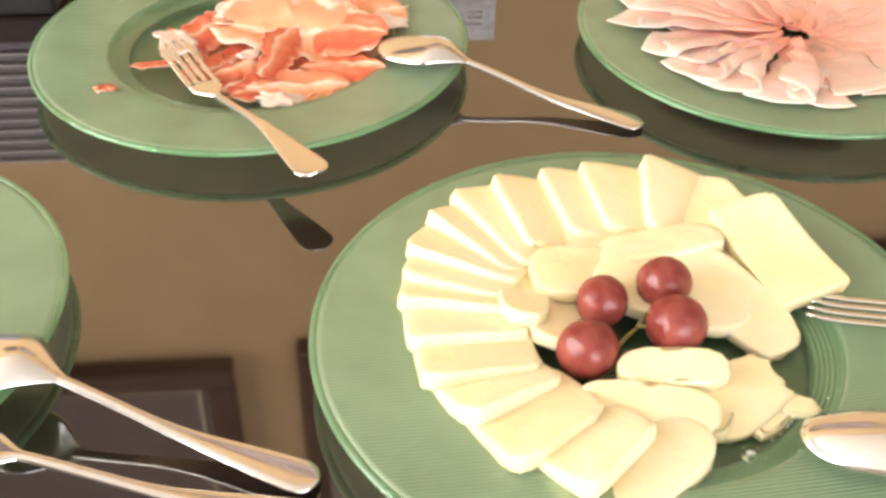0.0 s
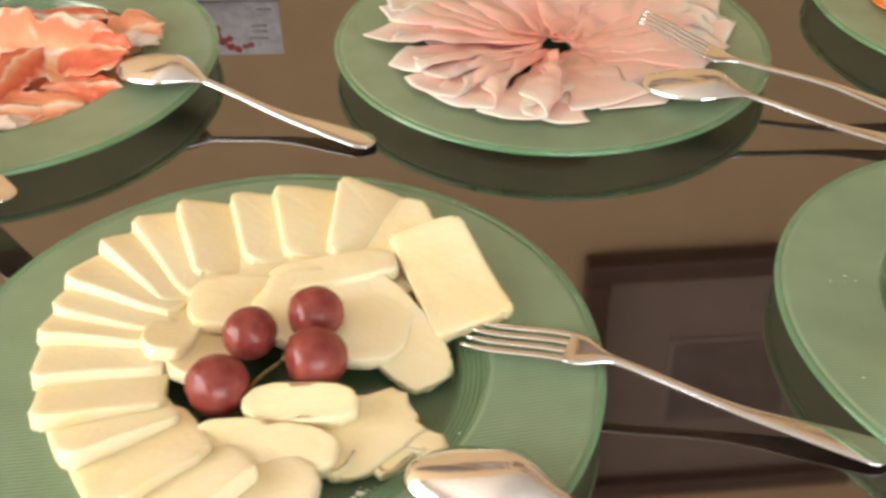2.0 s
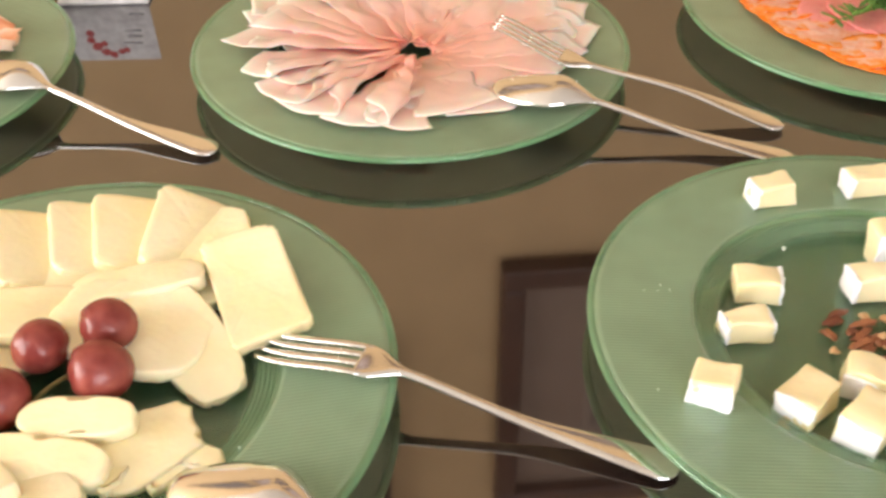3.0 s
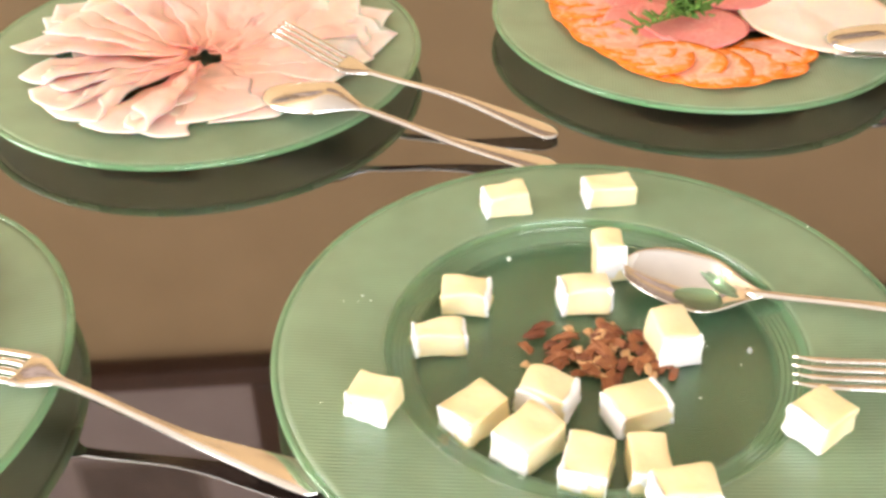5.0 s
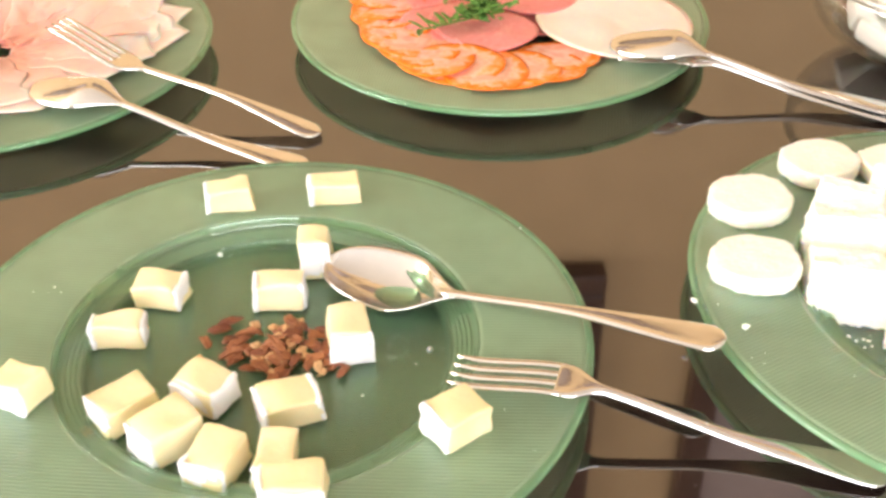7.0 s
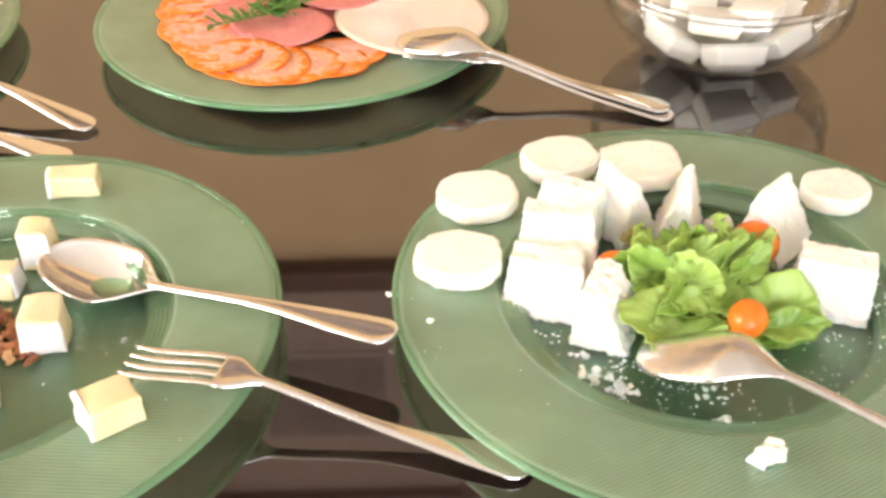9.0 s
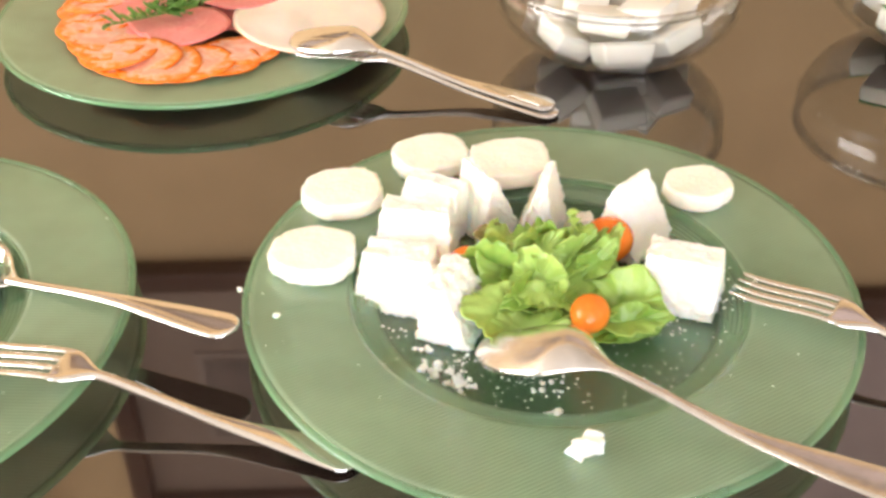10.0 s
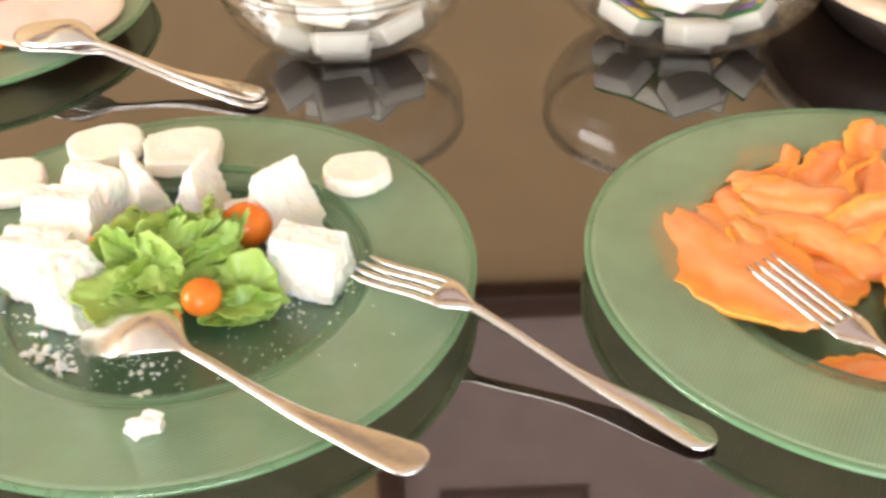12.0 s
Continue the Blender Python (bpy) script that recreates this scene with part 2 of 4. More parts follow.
def sheet(place, nu, nv, thick, around=False):
    """A thin slice: place(u, v) gives its points; the UV map holds u and v. around closes it in v."""
    bm = bmesh.new()
    uv = bm.loops.layers.uv.new("uv")
    pts = [[place(i / nu, j / nv) for j in range(nv + (0 if around else 1))] for i in range(nu + 1)]
    rows = len(pts[0])

    def normal(i, j):
        a = pts[min(i + 1, nu)][j] - pts[max(i - 1, 0)][j]
        b = (pts[i][(j + 1) % rows] - pts[i][(j - 1) % rows]) if around else pts[i][min(j + 1, nv)] - pts[i][max(j - 1, 0)]
        c = a.cross(b)
        return c.normalized() if c.length > 1e-12 else Vector((0, 0, 1))

    top = [[bm.verts.new(pts[i][j] + normal(i, j) * thick * 0.5) for j in range(rows)] for i in range(nu + 1)]
    low = [[bm.verts.new(pts[i][j] - normal(i, j) * thick * 0.5) for j in range(rows)] for i in range(nu + 1)]

    def face(vs, uvs):
        f = bm.faces.new(vs)
        for loop, w in zip(f.loops, uvs):
            loop[uv].uv = w

    span = rows if around else rows - 1
    for i in range(nu):
        for j in range(span):
            k = (j + 1) % rows
            w = [(i / nu, j / nv), ((i + 1) / nu, j / nv), ((i + 1) / nu, (j + 1) / nv), (i / nu, (j + 1) / nv)]
            face((top[i][j], top[i + 1][j], top[i + 1][k], top[i][k]), w)
            face((low[i][k], low[i + 1][k], low[i + 1][j], low[i][j]), w[::-1])
    for j in range(span):
        k = (j + 1) % rows
        face((top[nu][j], low[nu][j], low[nu][k], top[nu][k]), [(1, j / nv)] * 4)
        if not around:
            face((top[0][k], low[0][k], low[0][j], top[0][j]), [(0, j / nv)] * 4)
    if not around:
        for i in range(nu):
            face((top[i][0], low[i][0], low[i + 1][0], top[i + 1][0]), [(i / nu, 0)] * 4)
            face((top[i + 1][-1], low[i + 1][-1], low[i][-1], top[i][-1]), [(i / nu, 1)] * 4)
    return bm


def sweep(stations, n=14, power=2.1, under=0.0):
    """A bar along x: stations of (x, half width, z, half thickness), lens-shaped across, closed at both ends; under squares its lower half."""
    bm = bmesh.new()
    rings = []
    for x, w, z, h in stations:
        ring = []
        for i in range(n):
            a = 2 * math.pi * i / n
            c, s = math.cos(a), math.sin(a)
            p = power if s > 0 else under or power
            ring.append(bm.verts.new((x, w * math.copysign(abs(c) ** (2 / p), c), z + h * math.copysign(abs(s) ** (2 / p), s) * (0.35 if under and s < 0 else 1))))
        rings.append(ring)
    for a, b in zip(rings, rings[1:]):
        for i in range(n):
            bm.faces.new((a[i], b[i], b[(i + 1) % n], a[(i + 1) % n]))
    bm.faces.new(rings[0])
    bm.faces.new(rings[-1][::-1])
    return bm


def between(a, b, x):
    k = min(max((x - a) / (b - a), 0), 1)
    return k * k * (3 - 2 * k)


# ---- room ----
X0, X1, Y0, Y1, H = -2.5, 3.6, -3.5, 1.0, 2.75
tagged(part("floor", box(X0 - 0.2, X1 + 0.2, Y0 - 0.2, Y1 + 0.2, -0.1, 0), FLOOR, None, smooth=False), "dark wooden floorboards", "floor", kind="structure")
tagged(part("ceiling", box(X0 - 0.2, X1 + 0.2, Y0 - 0.2, Y1 + 0.2, H, H + 0.1), CEILING, None, smooth=False), "off-white painted ceiling", "ceiling", kind="structure")
tagged(part("wall_north", box(X0, X1, Y1, Y1 + 0.2, 0, H), WALL, None, smooth=False), "ochre plastered wall behind the buffet table", "wall", kind="structure")
tagged(part("wall_east", box(X1, X1 + 0.2, Y0, Y1, 0, H), WHITE_WALL, None, smooth=False), "pale plastered side wall", "wall", kind="structure")


def wall_with_opening(name, along, lo, hi, at, out, a, b, sill, head):
    """A wall in four pieces round one window opening, as one mesh."""
    bm = bmesh.new()
    for u0, u1, z0, z1 in ((lo, a, 0, H), (b, hi, 0, H), (a, b, 0, sill), (a, b, head, H)):
        piece = box(u0, u1, at, out, z0, z1) if along == "x" else box(at, out, u0, u1, z0, z1)
        data = bpy.data.meshes.new("piece")
        piece.to_mesh(data)
        piece.free()
        bm.from_mesh(data)
    return tagged(part(name, bm, WHITE_WALL, None, smooth=False), "pale plastered wall with a window opening", "wall", kind="structure")


wall_with_opening("wall_west", "y", Y0, Y1, X0 - 0.2, X0, -1.5, 0.9, 0.8, 2.3)
wall_with_opening("wall_south", "x", X0, X1, Y0 - 0.2, Y0, -0.5, 2.9, 0.55, 2.45)

# ---- buffet table ----
table = thing("buffet_table", pose(0.6, 0.52, 0), "long buffet table with a dark glossy tinted glass top", "table")
part("glass_top", box(-1.9, 1.9, -0.50, 0.46, ZT - 0.012, ZT, 0.002), TABLE, table, "dark reflective tinted glass", smooth=False)
part("apron", box(-1.8, 1.8, -0.42, 0.40, ZT - 0.09, ZT - 0.012, 0.003), WOOD, table, "dark wooden apron", smooth=False)
for x in (-1.74, 1.74):
    for y in (-0.36, 0.34):
        part("leg", box(x - 0.035, x + 0.035, y - 0.035, y + 0.035, 0, ZT - 0.09, 0.004), WOOD, table, smooth=False)


# ---- plates ----
def plate_top(r):
    """Height of the plate's upper face above the table at radius r."""
    if r < 0.088:
        return 0.0052
    if r < 0.104:                  # two steep little steps with fine ridges between them
        z = 0.0052 + 0.0048 * between(0.0880, 0.0900, r) + 0.0018 * between(0.0898, 0.1018, r) + 0.0046 * between(0.1014, 0.1036, r)
        return z + 0.00035 * math.sin((r - 0.0898) / 0.0024 * 2 * math.pi) * between(0.0898, 0.0910, r) * (1 - between(0.1004, 0.1018, r))
    return 0.0164 + (r - 0.104) / 0.056 * 0.0022


def build_plate(m):
    plate = thing("serving_plate", m, "round green ribbed glass serving plate on the table", "plate", "serving plates")
    up = [0.02 * i for i in range(1, 4)] + [0.07, 0.08, 0.086, 0.0878] + [0.0880 + 0.00015 * i for i in range(13)] + [0.0904, 0.0910]
    prof = [(0.004, 0.0052), (0.010, 0.0052)] + [(r, plate_top(r)) for r in up]
    prof += [(0.091, 0.0012), (0.086, 0.0003), (0.010, 0.0003), (0.004, 0.0003)]
    part("well", lathe(prof, 96, False), WELL, plate, "clear dark green glass well")
    rr = [0.0912 + 0.00015 * i for i in range(89)]
    part("step", lathe([(r, plate_top(r)) for r in rr] + [(r, plate_top(r) - 0.0036) for r in rr[::-1]], 128), STEP, plate, "clear ridged glass step")
    rr = [0.1046, 0.107, 0.115, 0.125, 0.135, 0.145, 0.153, 0.1562]
    prof = [(r, plate_top(r)) for r in rr] + [(r, plate_top(r) - 0.0036) for r in rr[::-1]]
    part("rim", lathe(prof, 128), RIM, plate, "milky ribbed green glass rim")
    prof = [(0.1563, 0.0185), (0.1580, 0.0188), (0.1593, 0.0186), (0.1600, 0.0176), (0.1599, 0.0164), (0.1590, 0.0154), (0.1575, 0.0149), (0.1563, 0.0148)]
    part("edge", lathe(prof, 128), EDGE, plate, "bright rounded green glass edge")
    return plate


PLATES = {"A": (-0.082, 0.686), "B": (0.130, 0.346), "C": (0.323, 0.680), "D": (0.552, 0.343), "E": (0.928, 0.359), "F": (1.305, 0.344), "S": (0.697, 0.712), "Z": (-0.323, 0.386)}
first = build_plate(pose(*PLATES["A"], ZT))
SIZES = {"B": 1.026, "S": 0.985}
TURNS = {"B": 4, "C": 35, "D": -6, "E": 28, "F": 60, "S": 80}
for key in "BCDEFSZ":
    k = SIZES.get(key, 1.0)
    copy_thing(first, pose(*PLATES[key], ZT, 0, 0, TURNS.get(key, 0))).scale = (k, k, 1.0 + 5 * max(0.0, k - 1))


SHIFT = {"A": (0.4, 1.9), "B": (0.2, -1.7), "C": (0.6, 3.0), "D": (3.2, -3.4), "E": (0.7, -0.0), "F": (12.0, 7.0), "S": (-10.0, 1.5), "Z": (0.0, 0.0)}     # where the food lies, off the plate's middle


def on(key, x, y, z=0.0, rx=0.0, ry=0.0, rz=0.0):
    """A pose over a plate: millimetres from the middle of its food, z above the table."""
    return pose(PLATES[key][0] + (x + SHIFT[key][0]) / 1000, PLATES[key][1] + (y + SHIFT[key][1]) / 1000, ZT + z / 1000, rx, ry, rz)


# ---- cutlery ----
def arch(u):
    """The rise of a piece of cutlery along its length, from its end (0) to its tip (1)."""
    return between(0.28, 0.72, u) if u < 0.72 else 1 - between(0.72, 1.0, u)


def handle_stations(length, neck, rise, flare):
    rows = []
    for i in range(45):
        x = neck * (i / 44) ** 1.7
        tip = max(0.05, math.sqrt(max(0.0, 1 - (1 - min(x / 0.0105, 1)) ** 2)))
        w = (0.0029 + (flare - 0.0029) * (1 - between(0.0, neck * 0.80, x)) ** 1.5) * tip
        rows.append((x, w, rise * arch(x / length), 0.0017 + 0.0006 * between(0, neck, x)))
    return rows


def lay(a, b):
    """The frame whose x axis runs from a to b, with z as upright as it can be."""
    a, b = Vector(a), Vector(b)
    x = (b - a).normalized()
    y = Vector((0, 0, 1)).cross(x).normalized()
    z = x.cross(y)
    m = Matrix((x, y, z)).transposed().to_4x4()
    m.translation = a
    return m


def fork(end, tip, rise, label, metal=None, flare=0.0098):
    metal = metal or STEEL
    length = (Vector(tip) - Vector(end)).length
    ob = thing("fork", lay(end, tip), label, "fork", "serving cutlery")
    neck, root = length * 0.64, length * 0.755
    rows = handle_stations(length, neck, rise, flare)
    for i in range(1, 17):
        x = neck + (root - neck) * i / 16
        rows.append((x, 0.0029 + 0.0083 * between(neck, neck + (root - neck) * 0.8, x), rise * arch(x / length), 0.0023 - 0.0011 * i / 16))
    part("handle", sweep(rows, 20, 2.1, 7.0), metal, ob)
    for k in range(4):
        y = -0.0093 + 0.0062 * k
        tine = []
        for i in range(13):
            x = root - 0.004 + (length - root + 0.004) * i / 12
            w = 0.0020 * (1 - 0.62 * between(0.80, 1.0, i / 12))
            tine.append((x, w, rise * arch(x / length), 0.0010))
        bm = sweep(tine, 10)
        for v in bm.verts:
            v.co.y += y
        part("tine", bm, metal, ob)
    return ob


def spoon(end, tip, rise, label, dome, metal=None, flare=0.0102, half=0.0212):
    """dome: depth of the bowl, up (lying on its face) or down (minus)."""
    metal = metal or STEEL
    length = (Vector(tip) - Vector(end)).length
    ob = thing("spoon", lay(end, tip), label, "spoon", "serving cutlery")
    start = length * 0.645
    part("handle", sweep(handle_stations(length, start + 0.010, rise, flare), 20, 2.1, 7.0), metal, ob)
    size = length - start

    def place(u, v):
        s = 2 * v - 1
        if u < 0.44:
            w, d = 0.0028 + (half - 0.0028) * between(0.0, 0.44, u) ** 0.85, between(-0.04, 0.40, u)
        else:
            k = (u - 0.44) / 0.56
            w, d = half * math.sqrt(max(0.0008, 1 - k ** 2.3)), math.sqrt(max(0.0, 1 - k ** 2.2))
        return Vector((start + size * u, w * s, rise * arch((start + size * u) / length) + dome * (1 - s * s) * d + 0.0006))

    part("bowl", sheet(place, 40, 20, 0.0013), metal, ob)
    return ob


FORKB = "polished steel fork lying face down across a plate's rim"
SPOON = "polished steel serving spoon lying face down across a plate's rim"
fork((-0.030, 0.485, ZT + 0.028), (-0.139, 0.665, ZT + 0.026), -0.010, "steel fork with fat on its tines, resting on a plate", WORN, 0.0115)
spoon((0.188, 0.568, ZT + 0.003), (0.011, 0.660, ZT + 0.021), 0.009, SPOON, 0.010)
spoon((-0.029, 0.267, ZT + 0.004), (-0.217, 0.349, ZT + 0.023), 0.010, SPOON, 0.010)
fork((-0.030, 0.246, ZT + 0.004), (-0.231, 0.290, ZT + 0.020), 0.010, FORKB)
fork((0.420, 0.271, ZT + 0.003), (0.227, 0.357, ZT + 0.0205), 0.010, FORKB)
spoon((0.379, 0.190, ZT + 0.003), (0.191, 0.264, ZT + 0.024), 0.012, SPOON, 0.011)
fork((0.567, 0.561, ZT + 0.003), (0.382, 0.652, ZT + 0.046), -0.008, "polished steel fork lying face up on the ham slices")
spoon((0.561, 0.521, ZT + 0.003), (0.374, 0.601, ZT + 0.022), 0.008, SPOON, 0.010)
spoon((0.771, 0.313, ZT + 0.029), (0.578, 0.402, ZT + 0.018), -0.006, "polished steel spoon lying face up on the brie plate", -0.0135, None, 0.0102, 0.0248)
fork((0.832, 0.249, ZT + 0.003), (0.641, 0.310, ZT + 0.0205), 0.010, FORKB)
spoon((0.954, 0.567, ZT + 0.0055), (0.770, 0.641, ZT + 0.024), 0.009, "polished steel spoon laid over a fork on the salami plate", 0.010)
fork((0.956, 0.562, ZT + 0.002), (0.776, 0.636, ZT + 0.019), 0.009, "steel fork hidden beneath a spoon", STEEL, 0.0105)
spoon((1.057, 0.195, ZT + 0.034), (0.890, 0.315, ZT + 0.0125), 0.014, "spoon smeared with white cheese, face down on the plate", 0.010, SMEARED)
fork((1.189, 0.230, ZT + 0.003), (1.025, 0.351, ZT + 0.0205), 0.010, FORKB)
fork((1.350, 0.150, ZT + 0.024), (1.233, 0.335, ZT + 0.026), -0.004, "steel fork lying face up on the salmon plate")

# ---- food materials ----
CHEESE = plain("pale_yellow_cheese", (0.83, 0.70, 0.37), (0.87, 0.80, 0.55), 30, 0.42, 0.14, 240, sss=0.4, per_object=0.15)
RIND = plain("white_rind", (0.88, 0.88, 0.87), (0.93, 0.93, 0.93), 160, 0.7, 0.5, 500, sss=0.1)
BRIE = plain("brie_paste", (0.82, 0.69, 0.36), (0.87, 0.77, 0.49), 60, 0.35, 0.15, 220, sss=0.35, per_object=0.3)
RICOTTA = plain("white_ricotta", (0.93, 0.90, 0.81), (0.96, 0.94, 0.87), 130, 0.6, 0.5, 420, sss=0.7)
RICOTTA_SKIN = plain("ricotta_skin", (0.89, 0.86, 0.74), (0.93, 0.91, 0.82), 160, 0.6, 0.35, 420, sss=0.6)
GRAPE = plain("red_grape_skin", (0.15, 0.018, 0.016), (0.33, 0.085, 0.065), 75, 0.26, 0.05, 200, sss=0.15, detail=2)
STALK = plain("green_brown_stalk", (0.16, 0.15, 0.05), (0.30, 0.24, 0.09), 200, 0.6, 0.3, 600)
PECAN = plain("brown_pecan_skin", (0.15, 0.040, 0.020), (0.44, 0.18, 0.070), 170, 0.42, 0.5, 420, per_object=0.35, lo=0.38, hi=1.1)
PECAN_FLESH = plain("tan_pecan_flesh", (0.50, 0.25, 0.10), (0.72, 0.50, 0.27), 170, 0.5, 0.5, 420, per_object=0.3, lo=0.35, hi=0.95)
LETTUCE = plain("green_lettuce", (0.12, 0.26, 0.03), (0.37, 0.53, 0.13), 70, 0.32, 0.5, 150, sss=0.25, per_object=0.45, lo=0.35, hi=0.95)
HERB = plain("green_herb", (0.05, 0.13, 0.02), (0.13, 0.27, 0.05), 200, 0.45, 0.3, 500, per_object=0.2)
TOMATO = plain("orange_red_tomato", (0.78, 0.15, 0.014), (0.88, 0.27, 0.035), 60, 0.12, 0.02, 100, sss=0.25)
COOKED_HAM = slice_skin("pink_cooked_ham", [(0.0, (0.84, 0.31, 0.23)), (0.45, (0.89, 0.43, 0.36)), (0.78, (0.90, 0.50, 0.43)), (0.90, (0.90, 0.57, 0.50)), (0.97, (0.88, 0.66, 0.59)), (1.0, (0.87, 0.70, 0.63))], 0.40, 60, 0.20, sss=0.6)
PROSCIUTTO = slice_skin("red_cured_ham", [(0.0, (0.80, 0.58, 0.46)), (0.04, (0.74, 0.32, 0.19)), (0.18, (0.52, 0.09, 0.045)), (0.45, (0.66, 0.18, 0.09)), (0.60, (0.75, 0.36, 0.22)), (0.66, (0.80, 0.58, 0.44)), (0.70, (0.66, 0.20, 0.10)), (0.95, (0.55, 0.10, 0.05)), (1.0, (0.76, 0.44, 0.31))], 0.28, 34, 0.55, sss=0.15)
PALE_HAM = slice_skin("pale_cured_ham", [(0.0, (0.83, 0.68, 0.56)), (0.10, (0.80, 0.48, 0.31)), (0.30, (0.76, 0.32, 0.16)), (0.44, (0.81, 0.50, 0.33)), (0.50, (0.84, 0.68, 0.54)), (0.56, (0.78, 0.38, 0.21)), (0.8, (0.72, 0.27, 0.14)), (0.95, (0.72, 0.26, 0.14)), (1.0, (0.82, 0.60, 0.47))], 0.28, 34, 0.6, sss=0.2)
FAT = plain("white_ham_fat", (0.80, 0.62, 0.52), (0.86, 0.74, 0.66), 60, 0.4, 0.3, 200, sss=0.4)
# the salmon's lighter peach bands are highlights put into the colour
SALMON = slice_skin("orange_smoked_salmon", [(0.0, (0.88, 0.34, 0.06)), (0.15, (0.87, 0.28, 0.06)), (0.34, (0.89, 0.37, 0.15)), (0.50, (0.87, 0.29, 0.08)), (0.66, (0.89, 0.38, 0.17)), (0.86, (0.87, 0.28, 0.06)), (1.0, (0.88, 0.37, 0.07))], 0.15, 52, 0.40, sss=0.7, bump=0.22)
CHORIZO = slice_skin("paprika_edged_loin", [(0.0, (0.86, 0.34, 0.26)), (0.30, (0.89, 0.48, 0.38)), (0.55, (0.86, 0.35, 0.23)), (0.72, (0.89, 0.47, 0.34)), (0.82, (0.88, 0.31, 0.10)), (0.92, (0.88, 0.22, 0.02)), (1.0, (0.86, 0.18, 0.01))], 0.22, 130, 0.95, bump=0.5)
SALAMI = slice_skin("pink_fine_salami", [(0.0, (0.80, 0.27, 0.24)), (0.14, (0.72, 0.16, 0.15)), (0.28, (0.86, 0.40, 0.34)), (0.42, (0.68, 0.16, 0.15)), (0.56, (0.78, 0.32, 0.28)), (0.70, (0.66, 0.15, 0.14)), (0.84, (0.78, 0.33, 0.29)), (0.95, (0.70, 0.20, 0.18)), (1.0, (0.70, 0.20, 0.18))], 0.4, 420, 1.5)
TURKEY = slice_skin("pale_turkey_breast", [(0.0, (0.88, 0.69, 0.62)), (0.6, (0.89, 0.72, 0.65)), (0.97, (0.87, 0.68, 0.58)), (1.0, (0.80, 0.56, 0.40))], 0.42, 45, 0.12, sss=0.5)


# ---- yellow cheese plate ----
# the creases of the fan: outer and inner end, millimetres from the plate's middle
CREASES = [((-35, -97), (-4, -70)), ((-71, -87), (-26, -58)), ((-86, -63), (-42, -40)), ((-103, -36), (-54, -26)), ((-111, -5), (-57, -3)), ((-115, 20), (-59, 14)), ((-112, 42), (-59, 28)),
           ((-105, 67), (-57, 40)), ((-99, 88), (-54, 52)), ((-77, 113), (-50, 58)), ((-54, 126), (-38, 64)), ((-24, 130), (-20, 82)), ((2, 138), (5, 86)), ((39, 139), (32, 84)), ((70, 128), (54, 84))]
RING = "pale yellow cheese slice in a fanned ring on the plate"
for i, (((ax, ay), (bx, by)), ((cx, cy), (dx, dy))) in enumerate(zip(CREASES, CREASES[1:])):
    ox, oy, ix, iy = (ax + cx) / 2, (ay + cy) / 2, (bx + dx) / 2, (by + dy) / 2
    length = math.hypot(ox - ix, oy - iy) / 1000
    turn = math.degrees(math.atan2(iy - oy, ix - ox))
    wide = 0.5 * (math.hypot(ax - cx, ay - cy) + math.hypot(bx - dx, by - dy)) / 1000
    half = 0.5 * (wide + 0.022) + 0.002 * math.sin(i * 2.1)
    bm = slab(length / 2 + 0.004 + 0.002 * math.sin(i * 3.1), half, 0.0095, 8.0 - 2 * math.sin(i * 1.3), i + 3, 0.042, 0.0006, 0.0008, 0.55, 96)
    slide = Matrix.Translation((0, 0.006, 0))
    m = on("B", (ox + ix) / 2, (oy + iy) / 2, 15.0, -15 + 4 * math.sin(i * 2.3), 1 if i < 2 else 5, turn + 4 * math.sin(i * 3.7)) @ slide
    tagged(part("cheese_slice", bm, CHEESE, None, m=m), RING, "cheese", "slices of yellow cheese")
ROUND = "rounded pale yellow cheese slice lying in the plate's middle"
for i, (x, y, z, rx, ry, rz, a, b, h, power) in enumerate([
        (-15, -88, 9, -6, -3, 35, 0.040, 0.024, 0.011, 2.6), (92, 54, 20.5, -8, -6, 106, 0.040, 0.0215, 0.010, 9), (-53, 22, 16, 8, 20, 84, 0.024, 0.013, 0.009, 2.2), (-37, 10, 12, 6, 14, 70, 0.022, 0.015, 0.009, 2.3),
        (-19, 46, 15, 4, 4, 4, 0.027, 0.019, 0.010, 2.6), (30, 62, 18, -6, -3, 8, 0.036, 0.014, 0.010, 2.3), (30, 31, 15, 4, 4, -25, 0.042, 0.028, 0.010, 2.4), (58, 24, 13, 8, 9, -58, 0.042, 0.019, 0.008, 2.5),
        (64, 104, 15, -8, 2, 100, 0.026, 0.024, 0.009, 2.8), (6, 74, 11, 4, 2, 12, 0.040, 0.020, 0.008, 2.6), (48, 66, 9, -4, 2, 30, 0.034, 0.024, 0.008, 2.6), (-42, 48, 10, 6, 8, 50, 0.026, 0.018, 0.008, 2.6)]):
    bm = slab(a, b, h * 0.85, power + 0.5, i + 40, 0.07, 0.0009, -0.002 if i == 1 else 0.0012, 0.1)
    tagged(part("cheese_slice", bm, CHEESE, None, m=on("B", x, y, z, rx, ry, rz)), "square pale yellow cheese slice leaning on the ring" if i == 1 else ROUND, "cheese", "slices of yellow cheese")
